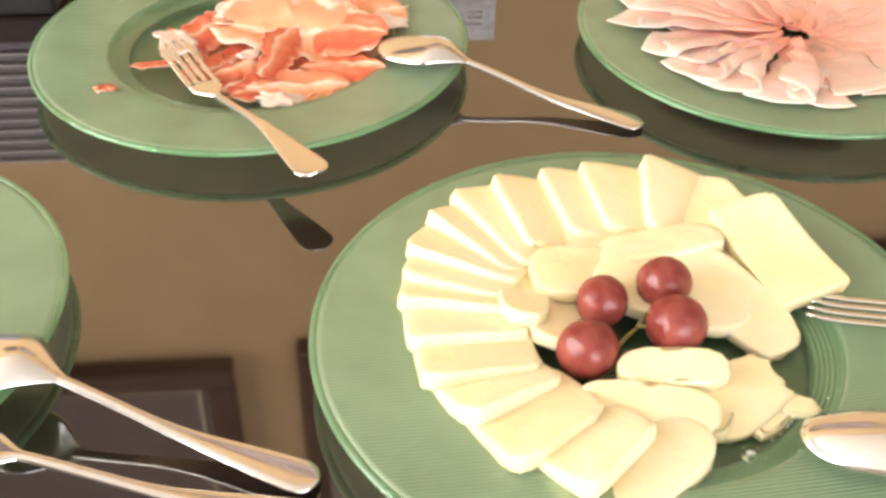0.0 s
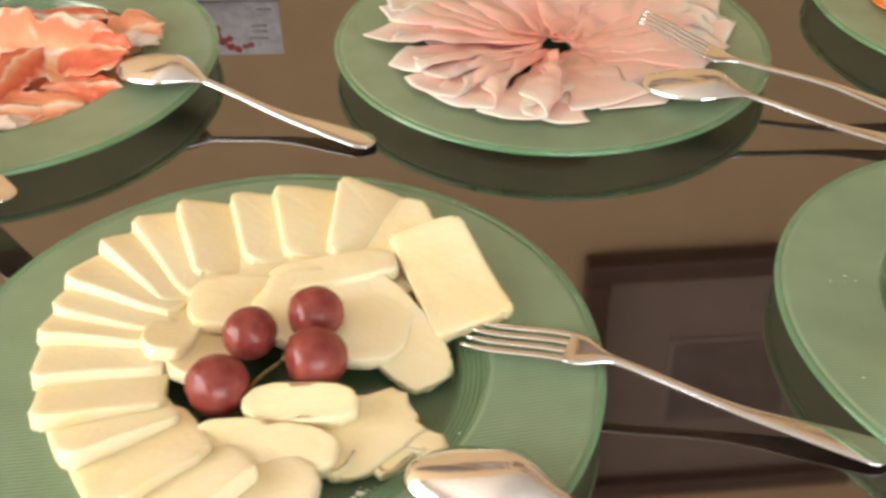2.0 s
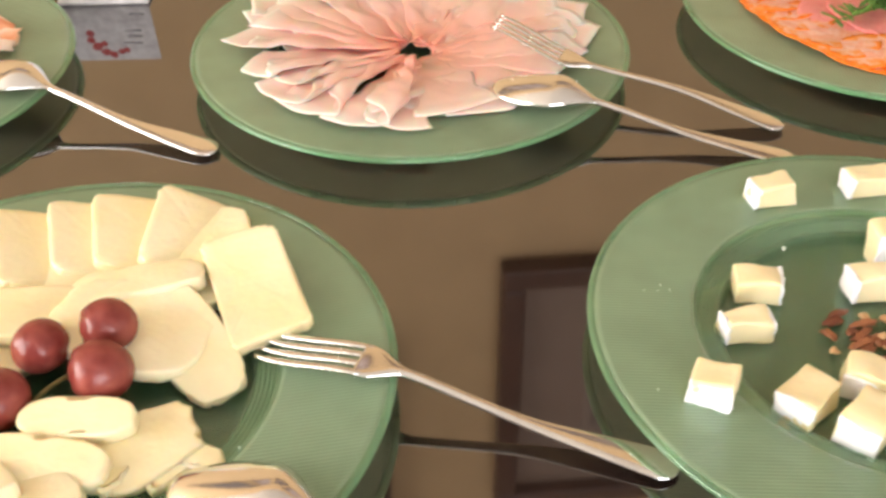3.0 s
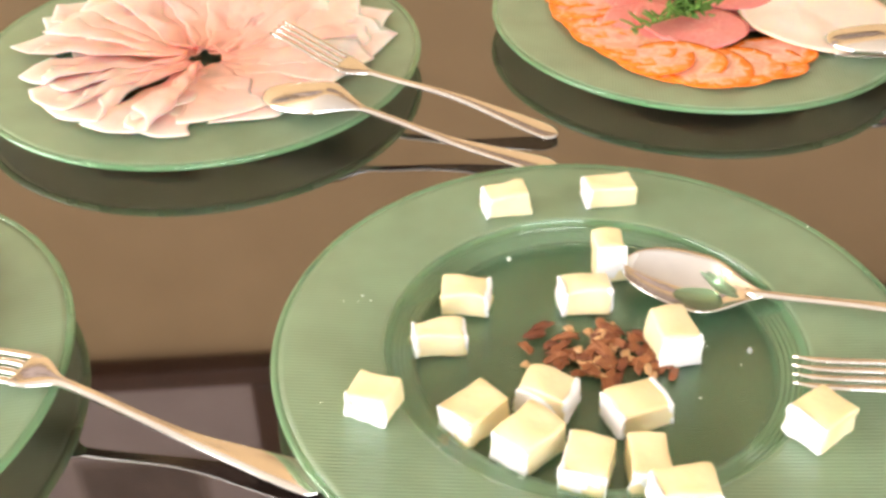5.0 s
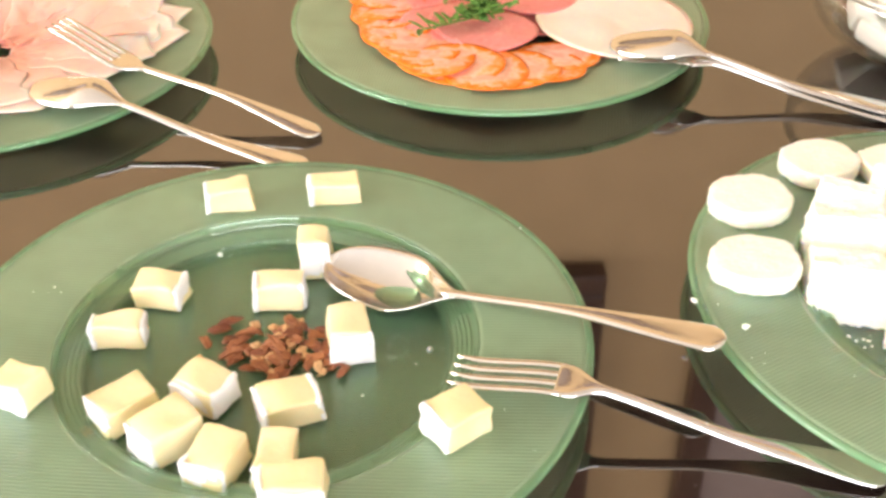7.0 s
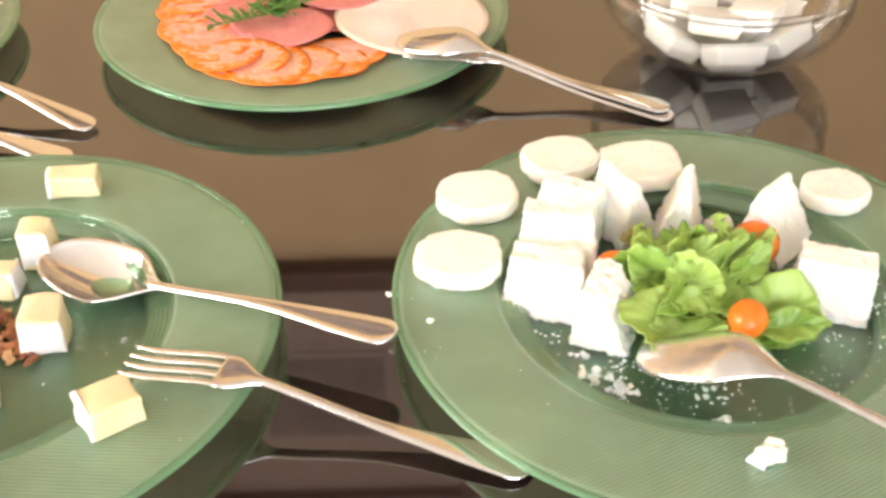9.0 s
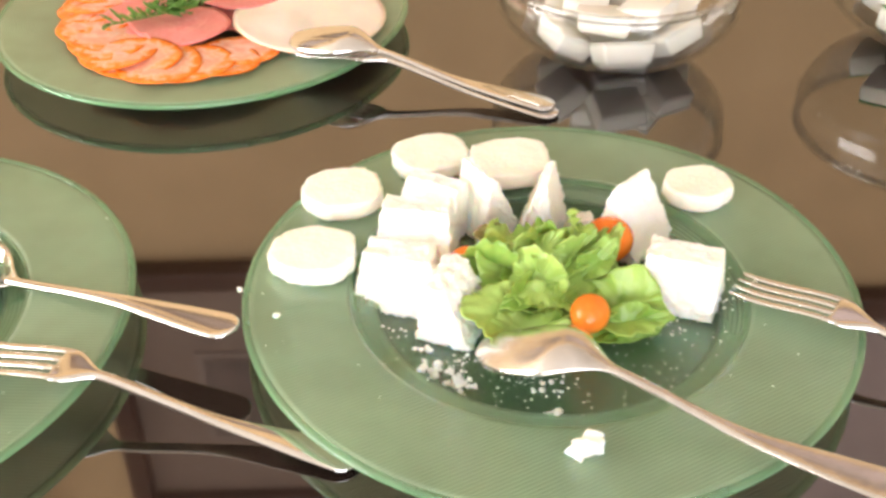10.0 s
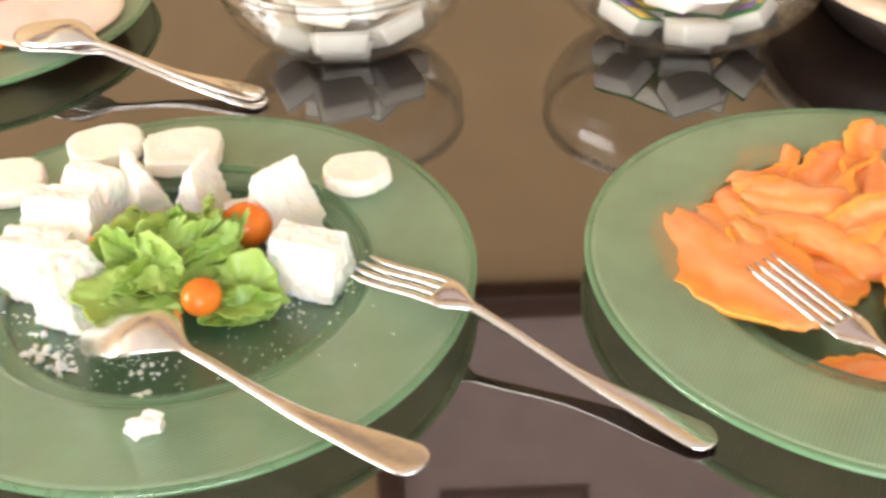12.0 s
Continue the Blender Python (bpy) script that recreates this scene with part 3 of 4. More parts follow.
for i, (x, y, z, rx, ry, rz, a, b, h) in enumerate([(14, -32, 16, 14, 0, -4, 0.027, 0.011, 0.010), (-2, -53, 12, 14, 3, -10, 0.033, 0.013, 0.010),
                                                    (42, -44, 7, 6, -4, 24, 0.028, 0.020, 0.008), (64, -50, 6.5, 2, -3, -22, 0.017, 0.008, 0.007), (58, -60, 6, 0, -3, 40, 0.013, 0.005, 0.006), (30, -58, 6.5, 0, 0, 60, 0.012, 0.008, 0.007)]):
    bm = slab(a, b, h, 2.8, i + 60, 0.05 if i < 2 else 0.15, 0.0016)
    tagged(part("cheese_piece", bm, CHEESE, None, m=on("B", x, y, z, rx, ry, rz)), "broken pale yellow cheese piece beside the grapes", "cheese", "slices of yellow cheese")
for i, (x, y, r, st, rz) in enumerate([(-12, 17, 0.0136, 1.12, 70), (21, 22, 0.0138, 1.08, 20), (21, -7, 0.0154, 1.05, 10), (-26, -18, 0.0153, 1.04, 40)]):
    bm = bmesh.new()
    bmesh.ops.create_uvsphere(bm, u_segments=32, v_segments=20, radius=r)
    for v in bm.verts:
        v.co.x *= st
        v.co *= 1 + 0.018 * wob(v.co.x, v.co.y, v.co.z, 90, i)
        if v.co.x < -0.8 * r * st:
            v.co.x += 0.0012
    ob = part("grape", bm, GRAPE, None, m=on("B", x, y, (24.5, 31, 27.5, 23.5)[i], 10, 12, rz))
    tagged(ob, "dark red grape resting on the yellow cheese", "grape", "grapes")
stem = thing("grape_stalk", on("B", 2, -2, 14), "thin green-brown grape stalk between the grapes", "stalk")
for a, b in (((-14, -12, 2), (2, 4, 5)), ((2, 4, 5), (14, 18, 8)), ((2, 4, 5), (10, -3, 8))):
    va, vb = Vector(a) / 1000, Vector(b) / 1000
    part("twig", sweep([((vb - va).length * k / 4, 0.0011, 0.0012 * math.sin(k), 0.0011) for k in range(5)], 8, 2), STALK, stem, m=lay(va, vb))


# ---- cooked ham plate ----
HAM_HUB = Vector((0.002, -0.008, 0))


def ham_fold(i, tx, ty, wide, high, blunt, side):
    """One slice of cooked ham folded over along its length, running out from the middle to a tip; blunt: a rounded tongue."""
    d = Vector((tx / 1000, ty / 1000, 0)) - HAM_HUB
    reach = d.length
    d.normalize()
    t = Vector((-d.y, d.x, 0)) * side
    fold = 0.60 + 0.10 * wob(i, 0.9, 0.4, 1.1, 2)
    start = 0.011 + 0.010 * abs(wob(i, 0.1, 0.6, 1.5, 6))
    over = 0.62 + 0.22 * wob(i, 0.4, 0.4, 1.3, 9)

    def place(u, v):
        if v < fold:
            k = v / fold
            s, z = k, high * (0.04 + 0.62 * k ** 2.6)
            out = reach * (1.0 - (0.16 if blunt else 0.30) * abs(k - (0.40 if blunt else 0.55)) ** (1.6 if blunt else 0.9))
        else:
            k = (v - fold) / (1 - fold)
            s, z = 1 + 0.04 * math.sin(math.pi * min(1, 2 * k)) - over * k, high * (0.66 + 0.36 * math.sin(math.pi * min(1, k * 1.15)) - 0.42 * k)
            out = reach * ((0.92 if blunt else 0.865) - (0.26 if blunt else 0.04) * k + 0.05 * wob(i, k * 2, 0, 1.2, 4))
        spread = (0.20 + 0.80 * u ** 0.8) * wide
        bow = 0.010 * math.sin(math.pi * u) * wob(i, 0.1, 0.3, 1.9, 11)
        r = start + (out - start) * u
        p = HAM_HUB + d * r + t * ((s - 0.55) * spread + bow + 0.0060 * wob(u * 2.4, v * 1.5, 0, 1.8, i))
        z += (0.0040 * wob(u * 2.6, v * 2, 0, 1.6, i + 40) + 0.0016 * wob(u * 6, v * 4, 0, 1.3, i + 7)) * (0.45 + 60 * high)
        base = max(plate_top(p.length), 0.0052 + 0.0105 * between(0.015, 0.10, p.length))
        p.z = base + 0.0022 + max(z, 0.0002) * (0.60 + 0.40 * (1 - u)) + 0.0030 * (1 - u) + 0.0008 * (i % 3)
        return p
    return place


# tip, width and height in millimetres, blunt or pointed, the side it folds to
HAM = [(-122, 78, 48, 8, 0, 1), (-126, 54, 44, 10, 0, 1), (-140, 10, 42, 10, 0, 1), (-104, 20, 40, 9, 0, -1), (-124, -38, 42, 12, 0, 1), (-100, -52, 40, 10, 1, 1), (-101, -80, 46, 11, 1, 1), (-80, -102, 48, 10, 1, 1), (-45, -123, 44, 10, 1, 1),
       (-20, -127, 40, 9, 1, -1), (8, -104, 52, 4, 1, -1), (30, -108, 56, 2, 1, 1), (62, -108, 70, 2.5, 0, 1), (96, -62, 66, 3, 1, 1), (126, -36, 58, 4, 0, 1), (143, 4, 56, 5, 0, 1), (142, 40, 54, 4, 0, -1), (118, 72, 56, 4, 0, 1), (92, 98, 58, 4, 1, 1),
       (60, 116, 56, 5, 0, 1), (28, 126, 52, 5, 1, 1), (-4, 130, 52, 6, 0, 1), (-36, 124, 48, 7, 1, 1), (-68, 112, 46, 8, 0, 1), (-96, 98, 46, 8, 0, 1), (86, -20, 60, 3, 1, 1), (84, 40, 60, 3, 1, 1), (40, 80, 50, 3, 1, -1)]
for i, (tx, ty, wide, high, blunt, side) in enumerate(HAM):
    ob = part("ham_slice", sheet(ham_fold(i, tx, ty, wide * 1.12 / 1000, high * 0.78 / 1000, blunt, side), 30, 30, 0.0005), COOKED_HAM, None, m=on("C", 0, 0))
    tagged(ob, "folded thin pink cooked ham slice fanned on the plate" if high > 5 else "flat thin pink cooked ham slice on the plate", "ham", "cooked ham slices")


# ---- cured ham, salmon: crumpled thin slices ----
def crumple(wide, long, folds, high, seed, ragged=0.12, fine=0.0009):
    def place(u, v):
        edge = 1 + ragged * wob(v * 3, u, 0, 2.2, seed)
        x = (v - 0.5) * long + 0.006 * wob(u * 2, v * 2, 0, 1.7, seed + 3)
        y = (u - 0.5) * wide * edge * (0.62 + 0.38 * math.sin(math.pi * (0.12 + 0.76 * v)) ** 0.6) + 0.005 * wob(v * 2, u, 1, 1.9, seed + 9)
        z = high * (0.5 + 0.5 * math.sin(folds * math.pi * v + seed * 1.7 + 1.2 * u)) * (0.45 + 0.55 * u)
        z += high * 0.55 * (wob(u * 2, v * 3, 2, 1.6, seed + 20) + 0.35)
        z += fine * wob(u * 6, v * 9, 0, 1.3, seed + 31)
        return Vector((x * (1 - 0.18 * min(folds, 3) / 3), y, max(z, 0.0)))
    return place


def ribbon(wide, long, folds, bend, seed, flat=0.6, ragged=0.2, point=0.42):
    """A soft slice pushed together across its width into round, overhanging folds that run along it."""
    rows = {}

    def row(v):
        steps = np.linspace(0, 1, 97)
        om = bend * (0.8 + 0.7 * wob(v * 1.9, 0.3, 0, 1.1, seed))
        ph = seed * 1.9 + 1.8 * wob(v * 1.6, 0.8, 0, 1.0, seed + 5)
        th = om * np.sin(2 * math.pi * folds * steps + ph) + 0.3 * np.sin(2 * math.pi * 2.3 * folds * steps + 2 * ph)
        y, z = np.cumsum(np.cos(th)) / 97, np.cumsum(np.sin(th)) / 97
        line = z[0] + (z[-1] - z[0]) * steps
        z = z - line
        return y - y.mean(), z - z.min()

    def place(u, v):
        if v not in rows:
            rows[v] = row(v)
        y, z = rows[v]
        i, c = min(96, round(u * 96)), 2 * v - 1
        oval = max(0.04, 1 - abs(c) ** 2.6) ** point * (1 + ragged * wob(v * 5, u * 0.6, 0, 1.7, seed))
        x = c * long * 0.5 * (1 + ragged * 0.6 * wob(u * 2.2, 0.7, 0, 1.5, seed + 6) + ragged * 0.15 * wob(u * 9, 0.2, 0, 1.5, seed + 1))
        yy = y[i] * wide * oval + 0.14 * wide * wob(v * 1.6, 0.2, 2, 1.1, seed + 2)
        zz = z[i] * wide * flat * (0.35 + 0.65 * oval) + 0.0016 * wob(u * 4, v * 5, 0, 1.2, seed + 9)
        return Vector((x, yy, max(zz, 0.0)))
    return place


CURED = "crumpled red cured ham slice with white fat in a heap"
for i, (x, y, z, rx, ry, rz, wide, long, folds, bend, pale) in enumerate([
        (20, -20, 6, 0, 0, 10, 80, 96, 0.9, 0.7, 0), (50, 20, 8, 0, 0, -10, 80, 100, 0.8, 0.7, 0), (-18, 0, 8, 0, 0, 60, 60, 80, 0.8, 1.0, 0), (25, 48, 18, -10, 0, 5, 70, 110, 0.9, 1.1, 0), (0, 34, 20, 10, 0, 20, 50, 70, 0.7, 1.1, 1),
        (84, 20, 15, 18, -10, 20, 62, 78, 0.5, 0.6, 1), (64, -8, 20, 22, -12, -22, 56, 84, 0.5, 0.6, 0), (34, -2, 19, 26, 6, -8, 80, 124, 0.45, 0.6, 1), (21, -34, 22, 32, 0, 72, 36, 84, 0.5, 0.8, 0),
        (-41, 6, 14, 20, -8, 35, 46, 64, 0.7, 1.0, 0), (-28, -40, 11, 20, 10, 50, 34, 58, 0.9, 1.3, 0), (0, -44, 9, 15, 0, 0, 50, 60, 0.7, 1.0, 0), (32, -63, 9, 14, 0, 8, 46, 92, 0.6, 0.7, 1), (10, -64, 10, 20, 5, 30, 34, 60, 0.6, 0.9, 0),
        (57, -77, 9, 10, 0, 22, 18, 44, 0.4, 0.5, 1), (66, -44, 12, 18, -8, -14, 36, 66, 0.5, 0.7, 0), (-70, -22, 9, 0, 0, 10, 14, 40, 0.6, 0.8, 0), (-50, -18, 14, 20, 0, 110, 34, 50, 0.4, 0.6, 1)]):
    ob = part("cured_ham_slice", sheet(ribbon(wide * 0.86 / 1000, long * 0.88 / 1000, folds * 1.25, bend * 1.1, i + 2, 0.5, 0.42), 44, 44, 0.0009), PALE_HAM if pale else PROSCIUTTO, None, m=on("A", x, y, z, rx, ry, rz))
    tagged(ob, "pale pink cured ham slice folded over the heap" if pale else CURED, "cured ham", "cured ham slices")
for x, y, z, rz, wide, long, seed in ((-54, -16, 20, 108, 0.026, 0.044, 91), (27, -83, 8, 14, 0.016, 0.040, 96), (-9, 24, 24, 170, 0.012, 0.040, 93), (96, 6, 19, 30, 0.014, 0.042, 95), (30, 28, 33, -8, 0.004, 0.080, 94), (6, -38, 24, 60, 0.009, 0.048, 97)):
    tagged(part("ham_fat", sheet(crumple(wide, long, 1.2, 0.005, seed, 0.3), 12, 22, 0.0014), FAT, None, m=on("A", x, y, z, 0, 8, rz)), "white strip of fat on the cured ham", "cured ham", "strips of ham fat")
tagged(part("ham_scrap", sheet(crumple(0.006, 0.012, 1, 0.001, 77), 4, 8, 0.001), PROSCIUTTO, None, m=on("A", -97, -72, 17.4, 0, 0, -8)), "tiny red ham scrap lying on the plate's rim", "ham scrap")

for i, (x, y, z, rx, ry, rz, wide, long, folds, bend) in enumerate([
        (-92, -6, 16.5, -2, 3, 112, 70, 116, 0.5, 0.22), (-62, -14, 8, 0, 3, 20, 52, 76, 0.6, 0.35), (-76, 40, 12, -8, 4, 84, 60, 84, 0.7, 1.0), (-74, 0, 14, 8, -10, 120, 40, 62, 0.7, 1.2),
        (-52, 84, 10, -8, -6, 60, 48, 62, 0.7, 1.1), (-34, 44, 15, 6, 4, -18, 58, 86, 0.8, 1.3), (-40, 12, 11, 10, 6, -34, 50, 80, 0.8, 1.3), (-16, 76, 14, -8, 0, 54, 54, 80, 0.8, 1.3),
        (16, 96, 14, 16, -14, 66, 50, 56, 0.5, 0.8), (0, 46, 13, 10, -6, 70, 56, 82, 0.8, 1.3), (-4, 8, 11, 14, 8, -46, 52, 74, 0.8, 1.3), (-6, -36, 9, 6, 4, 58, 48, 70, 0.8, 1.2),
        (40, 70, 12, 0, 0, 40, 70, 96, 0.9, 1.3), (50, 10, 10, 0, 0, 70, 64, 96, 0.9, 1.3), (46, -40, 8, 0, 0, 20, 56, 86, 0.9, 1.2), (-58, -88, 6, 0, 0, 15, 30, 54, 0.5, 0.2),
        (-52, 70, 16, 10, 10, 10, 36, 56, 0.7, 1.2), (-14, 22, 18, 12, -10, 20, 40, 58, 0.7, 1.3)]):
    ob = part("salmon_slice", sheet(ribbon(wide / 1000, long / 1000, folds, bend, i + 1.3, 0.42, 0.22, 0.36), 44, 40, 0.0030), SALMON, None, m=on("F", x, y, z, rx, ry, rz))
    tagged(ob, "soft folded orange smoked salmon slice in a heap" if bend > 0.6 else "thin translucent smoked salmon slice lying flat on the plate", "salmon", "smoked salmon slices")


# ---- salami plate ----
def disc(radius, seed, wave=0.0015, squash=0.0):
    def place(u, v):
        a = 2 * math.pi * v
        r = radius * u * (1 + 0.045 * wob(math.cos(a), math.sin(a), 0, 1.4, seed))
        x, y = r * math.cos(a), r * math.sin(a) * (1 - squash)
        return Vector((x, y, wave * (wob(x, y, 0, 45, seed) + 0.8 * u * math.sin(3 * a + seed))))
    return place


for i, (deg, far, r) in enumerate(((154, 84, 33), (167, 76, 34), (180, 72, 34), (193, 70, 35), (205, 72, 36), (217, 76, 35), (229, 80, 36), (241, 86, 36), (253, 92, 36), (265, 97, 37), (277, 99, 36), (288, 98, 35), (300, 90, 32))):
    x, y = far * math.cos(radians(deg)), far * math.sin(radians(deg))
    zz = 17.8 + 0.30 * min(i, 14 - i)
    ob = part("loin_slice", sheet(disc(r / 1000 - 0.0015, i, 0.0009, 0.16), 12, 48, 0.0006, True), CHORIZO, None, m=on("S", x, y, zz, 3 * math.sin(i), -2, deg + 60 + 30 * math.sin(i * 2.6)))
    tagged(ob, "thin cured loin slice with a bright orange edge", "cold cut", "orange-edged loin slices")
for i, (x, y, z, r, s) in enumerate([(-52, 24, 16, 37, 0.1), (-60, 2, 17, 36, 0.1), (-38, -28, 18, 36, 0.15), (-12, -30, 18, 38, 0.2), (33, 22, 21, 41, 0.1), (-20, 48, 17, 38, 0.1), (-46, 56, 17, 36, 0.0),
                                        (42, 4, 4, 36, 0.1), (50, 40, 4, 38, 0.0), (3, -45, 15, 32, 0.15)]):
    ob = part("salami_slice", sheet(disc(r / 1000, i + 20, 0.0014, s), 10, 32, 0.0015, True), SALAMI, None, m=on("S", x, y, z + 0.8 * i, 4 * math.cos(i * 2), -3, 40 * i))
    tagged(ob, "round slice of fine pink salami on the plate", "salami", "pink salami slices")
for i, (x, y, r, q, a) in enumerate([(93, -26, 63, 0.08, 100), (80, 34, 60, 0.12, 70)]):
    ob = part("turkey_slice", sheet(disc(r / 1000, i + 33, 0.0012, q), 12, 48, 0.0008, True), TURKEY, None, m=on("S", x, y, 21.5 - 3 * i, 1, -1, a))
    tagged(ob, "large pale turkey breast slice beside the salami", "cold cut", "pale turkey slices")
sprig = thing("herb_sprig", on("S", -15, -31, 26), "small green herb sprig lying on the salami", "herb")


def leaf_mesh(l, w, curl):
    return sheet(lambda u, v: Vector((l * u, w * (v - 0.5) * math.sin(math.pi * (0.06 + 0.88 * u)) ** 0.8, curl * u * u - 0.25 * w * (1 - abs(2 * v - 1)))), 6, 4, 0.0004)


for ax, ay, bx, by in ((10, 2, -38, -20), (0, 0, 4, 12), (-18, -9, -24, 6)):
    va, vb = Vector((ax, ay, 2)) / 1000, Vector((bx, by, 1.5)) / 1000
    part("stem", sweep([((vb - va).length * k / 3, 0.0007, 0, 0.0007) for k in range(4)], 6, 2), HERB, sprig, m=lay(va, vb))
rng = random.Random(4)
for k in range(74):
    if k < 62:
        cx, cy, cz, out = rng.gauss(6, 9), rng.gauss(3, 7), rng.uniform(3, 11), rng.uniform(0, 360)
    else:
        f = (k - 62) / 11
        cx, cy, cz, out = -6 - 30 * f, -5 - 14 * f, 2.5, 205 + (60 if k % 2 else -60)
    part("leaf", leaf_mesh(rng.uniform(0.010, 0.016), rng.uniform(0.0035, 0.005), rng.uniform(-0.003, 0.003)), HERB, sprig,
         m=pose(cx / 1000, cy / 1000, cz / 1000, rng.uniform(-25, 25), rng.uniform(-40, 5), out))


# ---- brie plate ----
def brie(m, l, w, h, seed, faces, label="soft brie cube with white rind on the glass plate"):
    """A cube of soft paste, its cut faces sunk in, with ragged caps of rind on the named faces."""
    ob = thing("brie_cube", m, label, "cheese", "brie cubes")

    def slump(bm, depth):
        for v in bm.verts:
            x, y, z = v.co.x / l * 2, v.co.y / w * 2, v.co.z / h
            v.co.z -= depth * max(0, 1 - x * x) * z * z
            v.co.y *= 1 - 0.03 * max(0, 1 - x * x) * math.sin(math.pi * min(1, max(0, z)))
            v.co.x *= 1.04 - 0.10 * z
            v.co += noise.noise_vector(v.co * 260 + Vector((seed, 0, 0))) * 0.00045
        return bm

    part("paste", slump(lump(l, w, h, 0.0013, 0.0022, seed, 5, 48), -0.0006 + 0.0012 * math.sin(seed * 2.1)), BRIE, ob)
    for k, f in enumerate(faces):
        side = 1 if f in "XY" else -1
        if f in "xX":
            bm = slump(lump(0.0030, w * 1.02, h * 0.995, 0.0012, 0.0011, seed + 9 + k, 4, 110), 0)
            at = pose((l / 2 - 0.0007) * side, 0, 0)
        else:
            bm = slump(lump(l * 1.02, 0.0030, h * 0.995, 0.0012, 0.0011, seed + 5 + k, 4, 110), 0.0010)
            at = pose(0, (w / 2 - 0.0007) * side, 0)
        for v in bm.verts:
            v.co += noise.noise_vector(v.co * 520 + Vector((0, seed, k))) * 0.0007
        part("rind", bm, RIND, ob, "white bloomy rind", m=at)
    return ob


for i, (x, y, z, rz, l, w, h, f) in enumerate([
        (-34, 116, 17, 10, 33, 19, 17, "x"), (26, 120, 17, 6, 36, 19, 17, "x"), (17, 68, 5.5, 2, 21, 20, 27, "y"), (-64, 45, 6, -14, 32, 22, 17, "X"),
        (-1, 41, 5.5, 4, 32, 22, 18, "xX"), (-80, 13, 5.5, 4, 32, 18, 16, "xX"), (37, 1, 5.5, 8, 26, 30, 23, "y"), (-113, -39, 17, -28, 26, 22, 18, "y")] + [(-31, -32, 5.5, -30, 32, 24, 17, "yX"), (9, -44, 5.5, 20, 34, 24, 17, "xX"), (-67, -43, 5.5, 40, 34, 26, 19, "x"), (-44, -62, 5.5, 42, 36, 26, 21, "x"),
        (-19, -79, 5.5, 68, 32, 26, 20, "xY"), (6, -80, 5.5, 84, 32, 22, 19, "x"), (16, -106, 16.5, 2, 34, 22, 17, "xy"), (86, -69, 17, 34, 31, 25, 19, "x")]):
    brie(on("D", x, y + 3, z, 2 * math.sin(i * 3), 2 * math.cos(i * 5), rz), l / 1240, w / 1240, h / 1180, i + 3, f)
rng = random.Random(11)


def nut(l, w, h, seed):
    """A broken nut piece: an angular chunk with a furrow along it."""
    rng, bm = random.Random(seed), bmesh.new()
    for _ in range(18):
        v = Vector((rng.gauss(0, 1), rng.gauss(0, 1), rng.gauss(0, 1))).normalized() * rng.uniform(0.85, 1.0)
        bm.verts.new((v.x * l / 2, v.y * w / 2, (v.z * 0.5 + 0.5) * h))
    hull = bmesh.ops.convex_hull(bm, input=bm.verts[:])
    bmesh.ops.delete(bm, geom=list({v for v in hull["geom_interior"] + hull["geom_unused"] if isinstance(v, bmesh.types.BMVert)}), context="VERTS")
    bmesh.ops.subdivide_edges(bm, edges=bm.edges[:], cuts=2, use_grid_fill=True)
    for v in bm.verts:
        v.co += noise.noise_vector(v.co * 330 + Vector((seed, 0, 0))) * 0.0011 + noise.noise_vector(v.co * 900) * 0.0003
        v.co.z -= 0.28 * h * (v.co.z / h) * math.exp(-(v.co.y / (0.22 * w)) ** 2)
    return bm


nuts = []
for k, (l, w, h) in enumerate(((17, 5.2, 5), (11, 6, 4.5), (15, 6, 5), (8, 4.5, 4), (15, 5, 4.5), (12, 5.5, 4.5))):
    ob = part("pecan_piece", nut(l / 1000, w / 1000, h / 1000, k + 90), PECAN_FLESH if k in (1, 3) else PECAN, None, m=on("D", -20 + 9 * k, 6, 5.4, 0, 0, 40 * k))
    nuts.append(tagged(ob, "small broken tan pecan flesh in a loose heap" if k in (1, 3) else "broken reddish-brown pecan piece in a loose heap", "nut", "pecan pieces"))
for k in range(80):
    a, r = rng.uniform(0, 2 * math.pi), math.sqrt(rng.random())
    copy_thing(nuts[k % 6], on("D", 4 + 30 * r * math.cos(a) - 5 * r * math.sin(a), 3 + 23 * r * math.sin(a), 5.4 + (1 - r) * rng.uniform(0, 7), rng.uniform(-22, 22), rng.uniform(-22, 22), rng.uniform(0, 360)))
for x, y, k, a in ((-36, 11, 4, 120), (-30, 20, 2, 10), (-82, -51, 1, 110), (-26, 26, 0, 20), (34, -14, 4, 70), (-38, -2, 3, 0)):
    copy_thing(nuts[k], on("D", x, y, 5.6, 0, 0, a))

# ---- ricotta plate ----
for i, (x, y, z, rz, rx) in enumerate([(-112, 73, 17.6, 10, 0), (-125, 14, 17.6, -6, 0), (-61, 110, 17.6, 25, -1), (-13, 103, 17.2, 5, 0), (94, 71, 17.4, 12, 0)]):
    bm = slab(0.0232 if i < 4 else 0.0195, 0.0212 if i < 4 else 0.0175, 0.0105, 3.2 if i == 3 else 2.2, i + 5, 0.09, 0.0010)
    ob = part("cheese_round", bm, RICOTTA_SKIN, None, m=on("E", x, y + 7, z, rx, 0, rz))
    tagged(ob, "thick white fresh cheese round on the plate's rim", "cheese", "white cheese rounds")


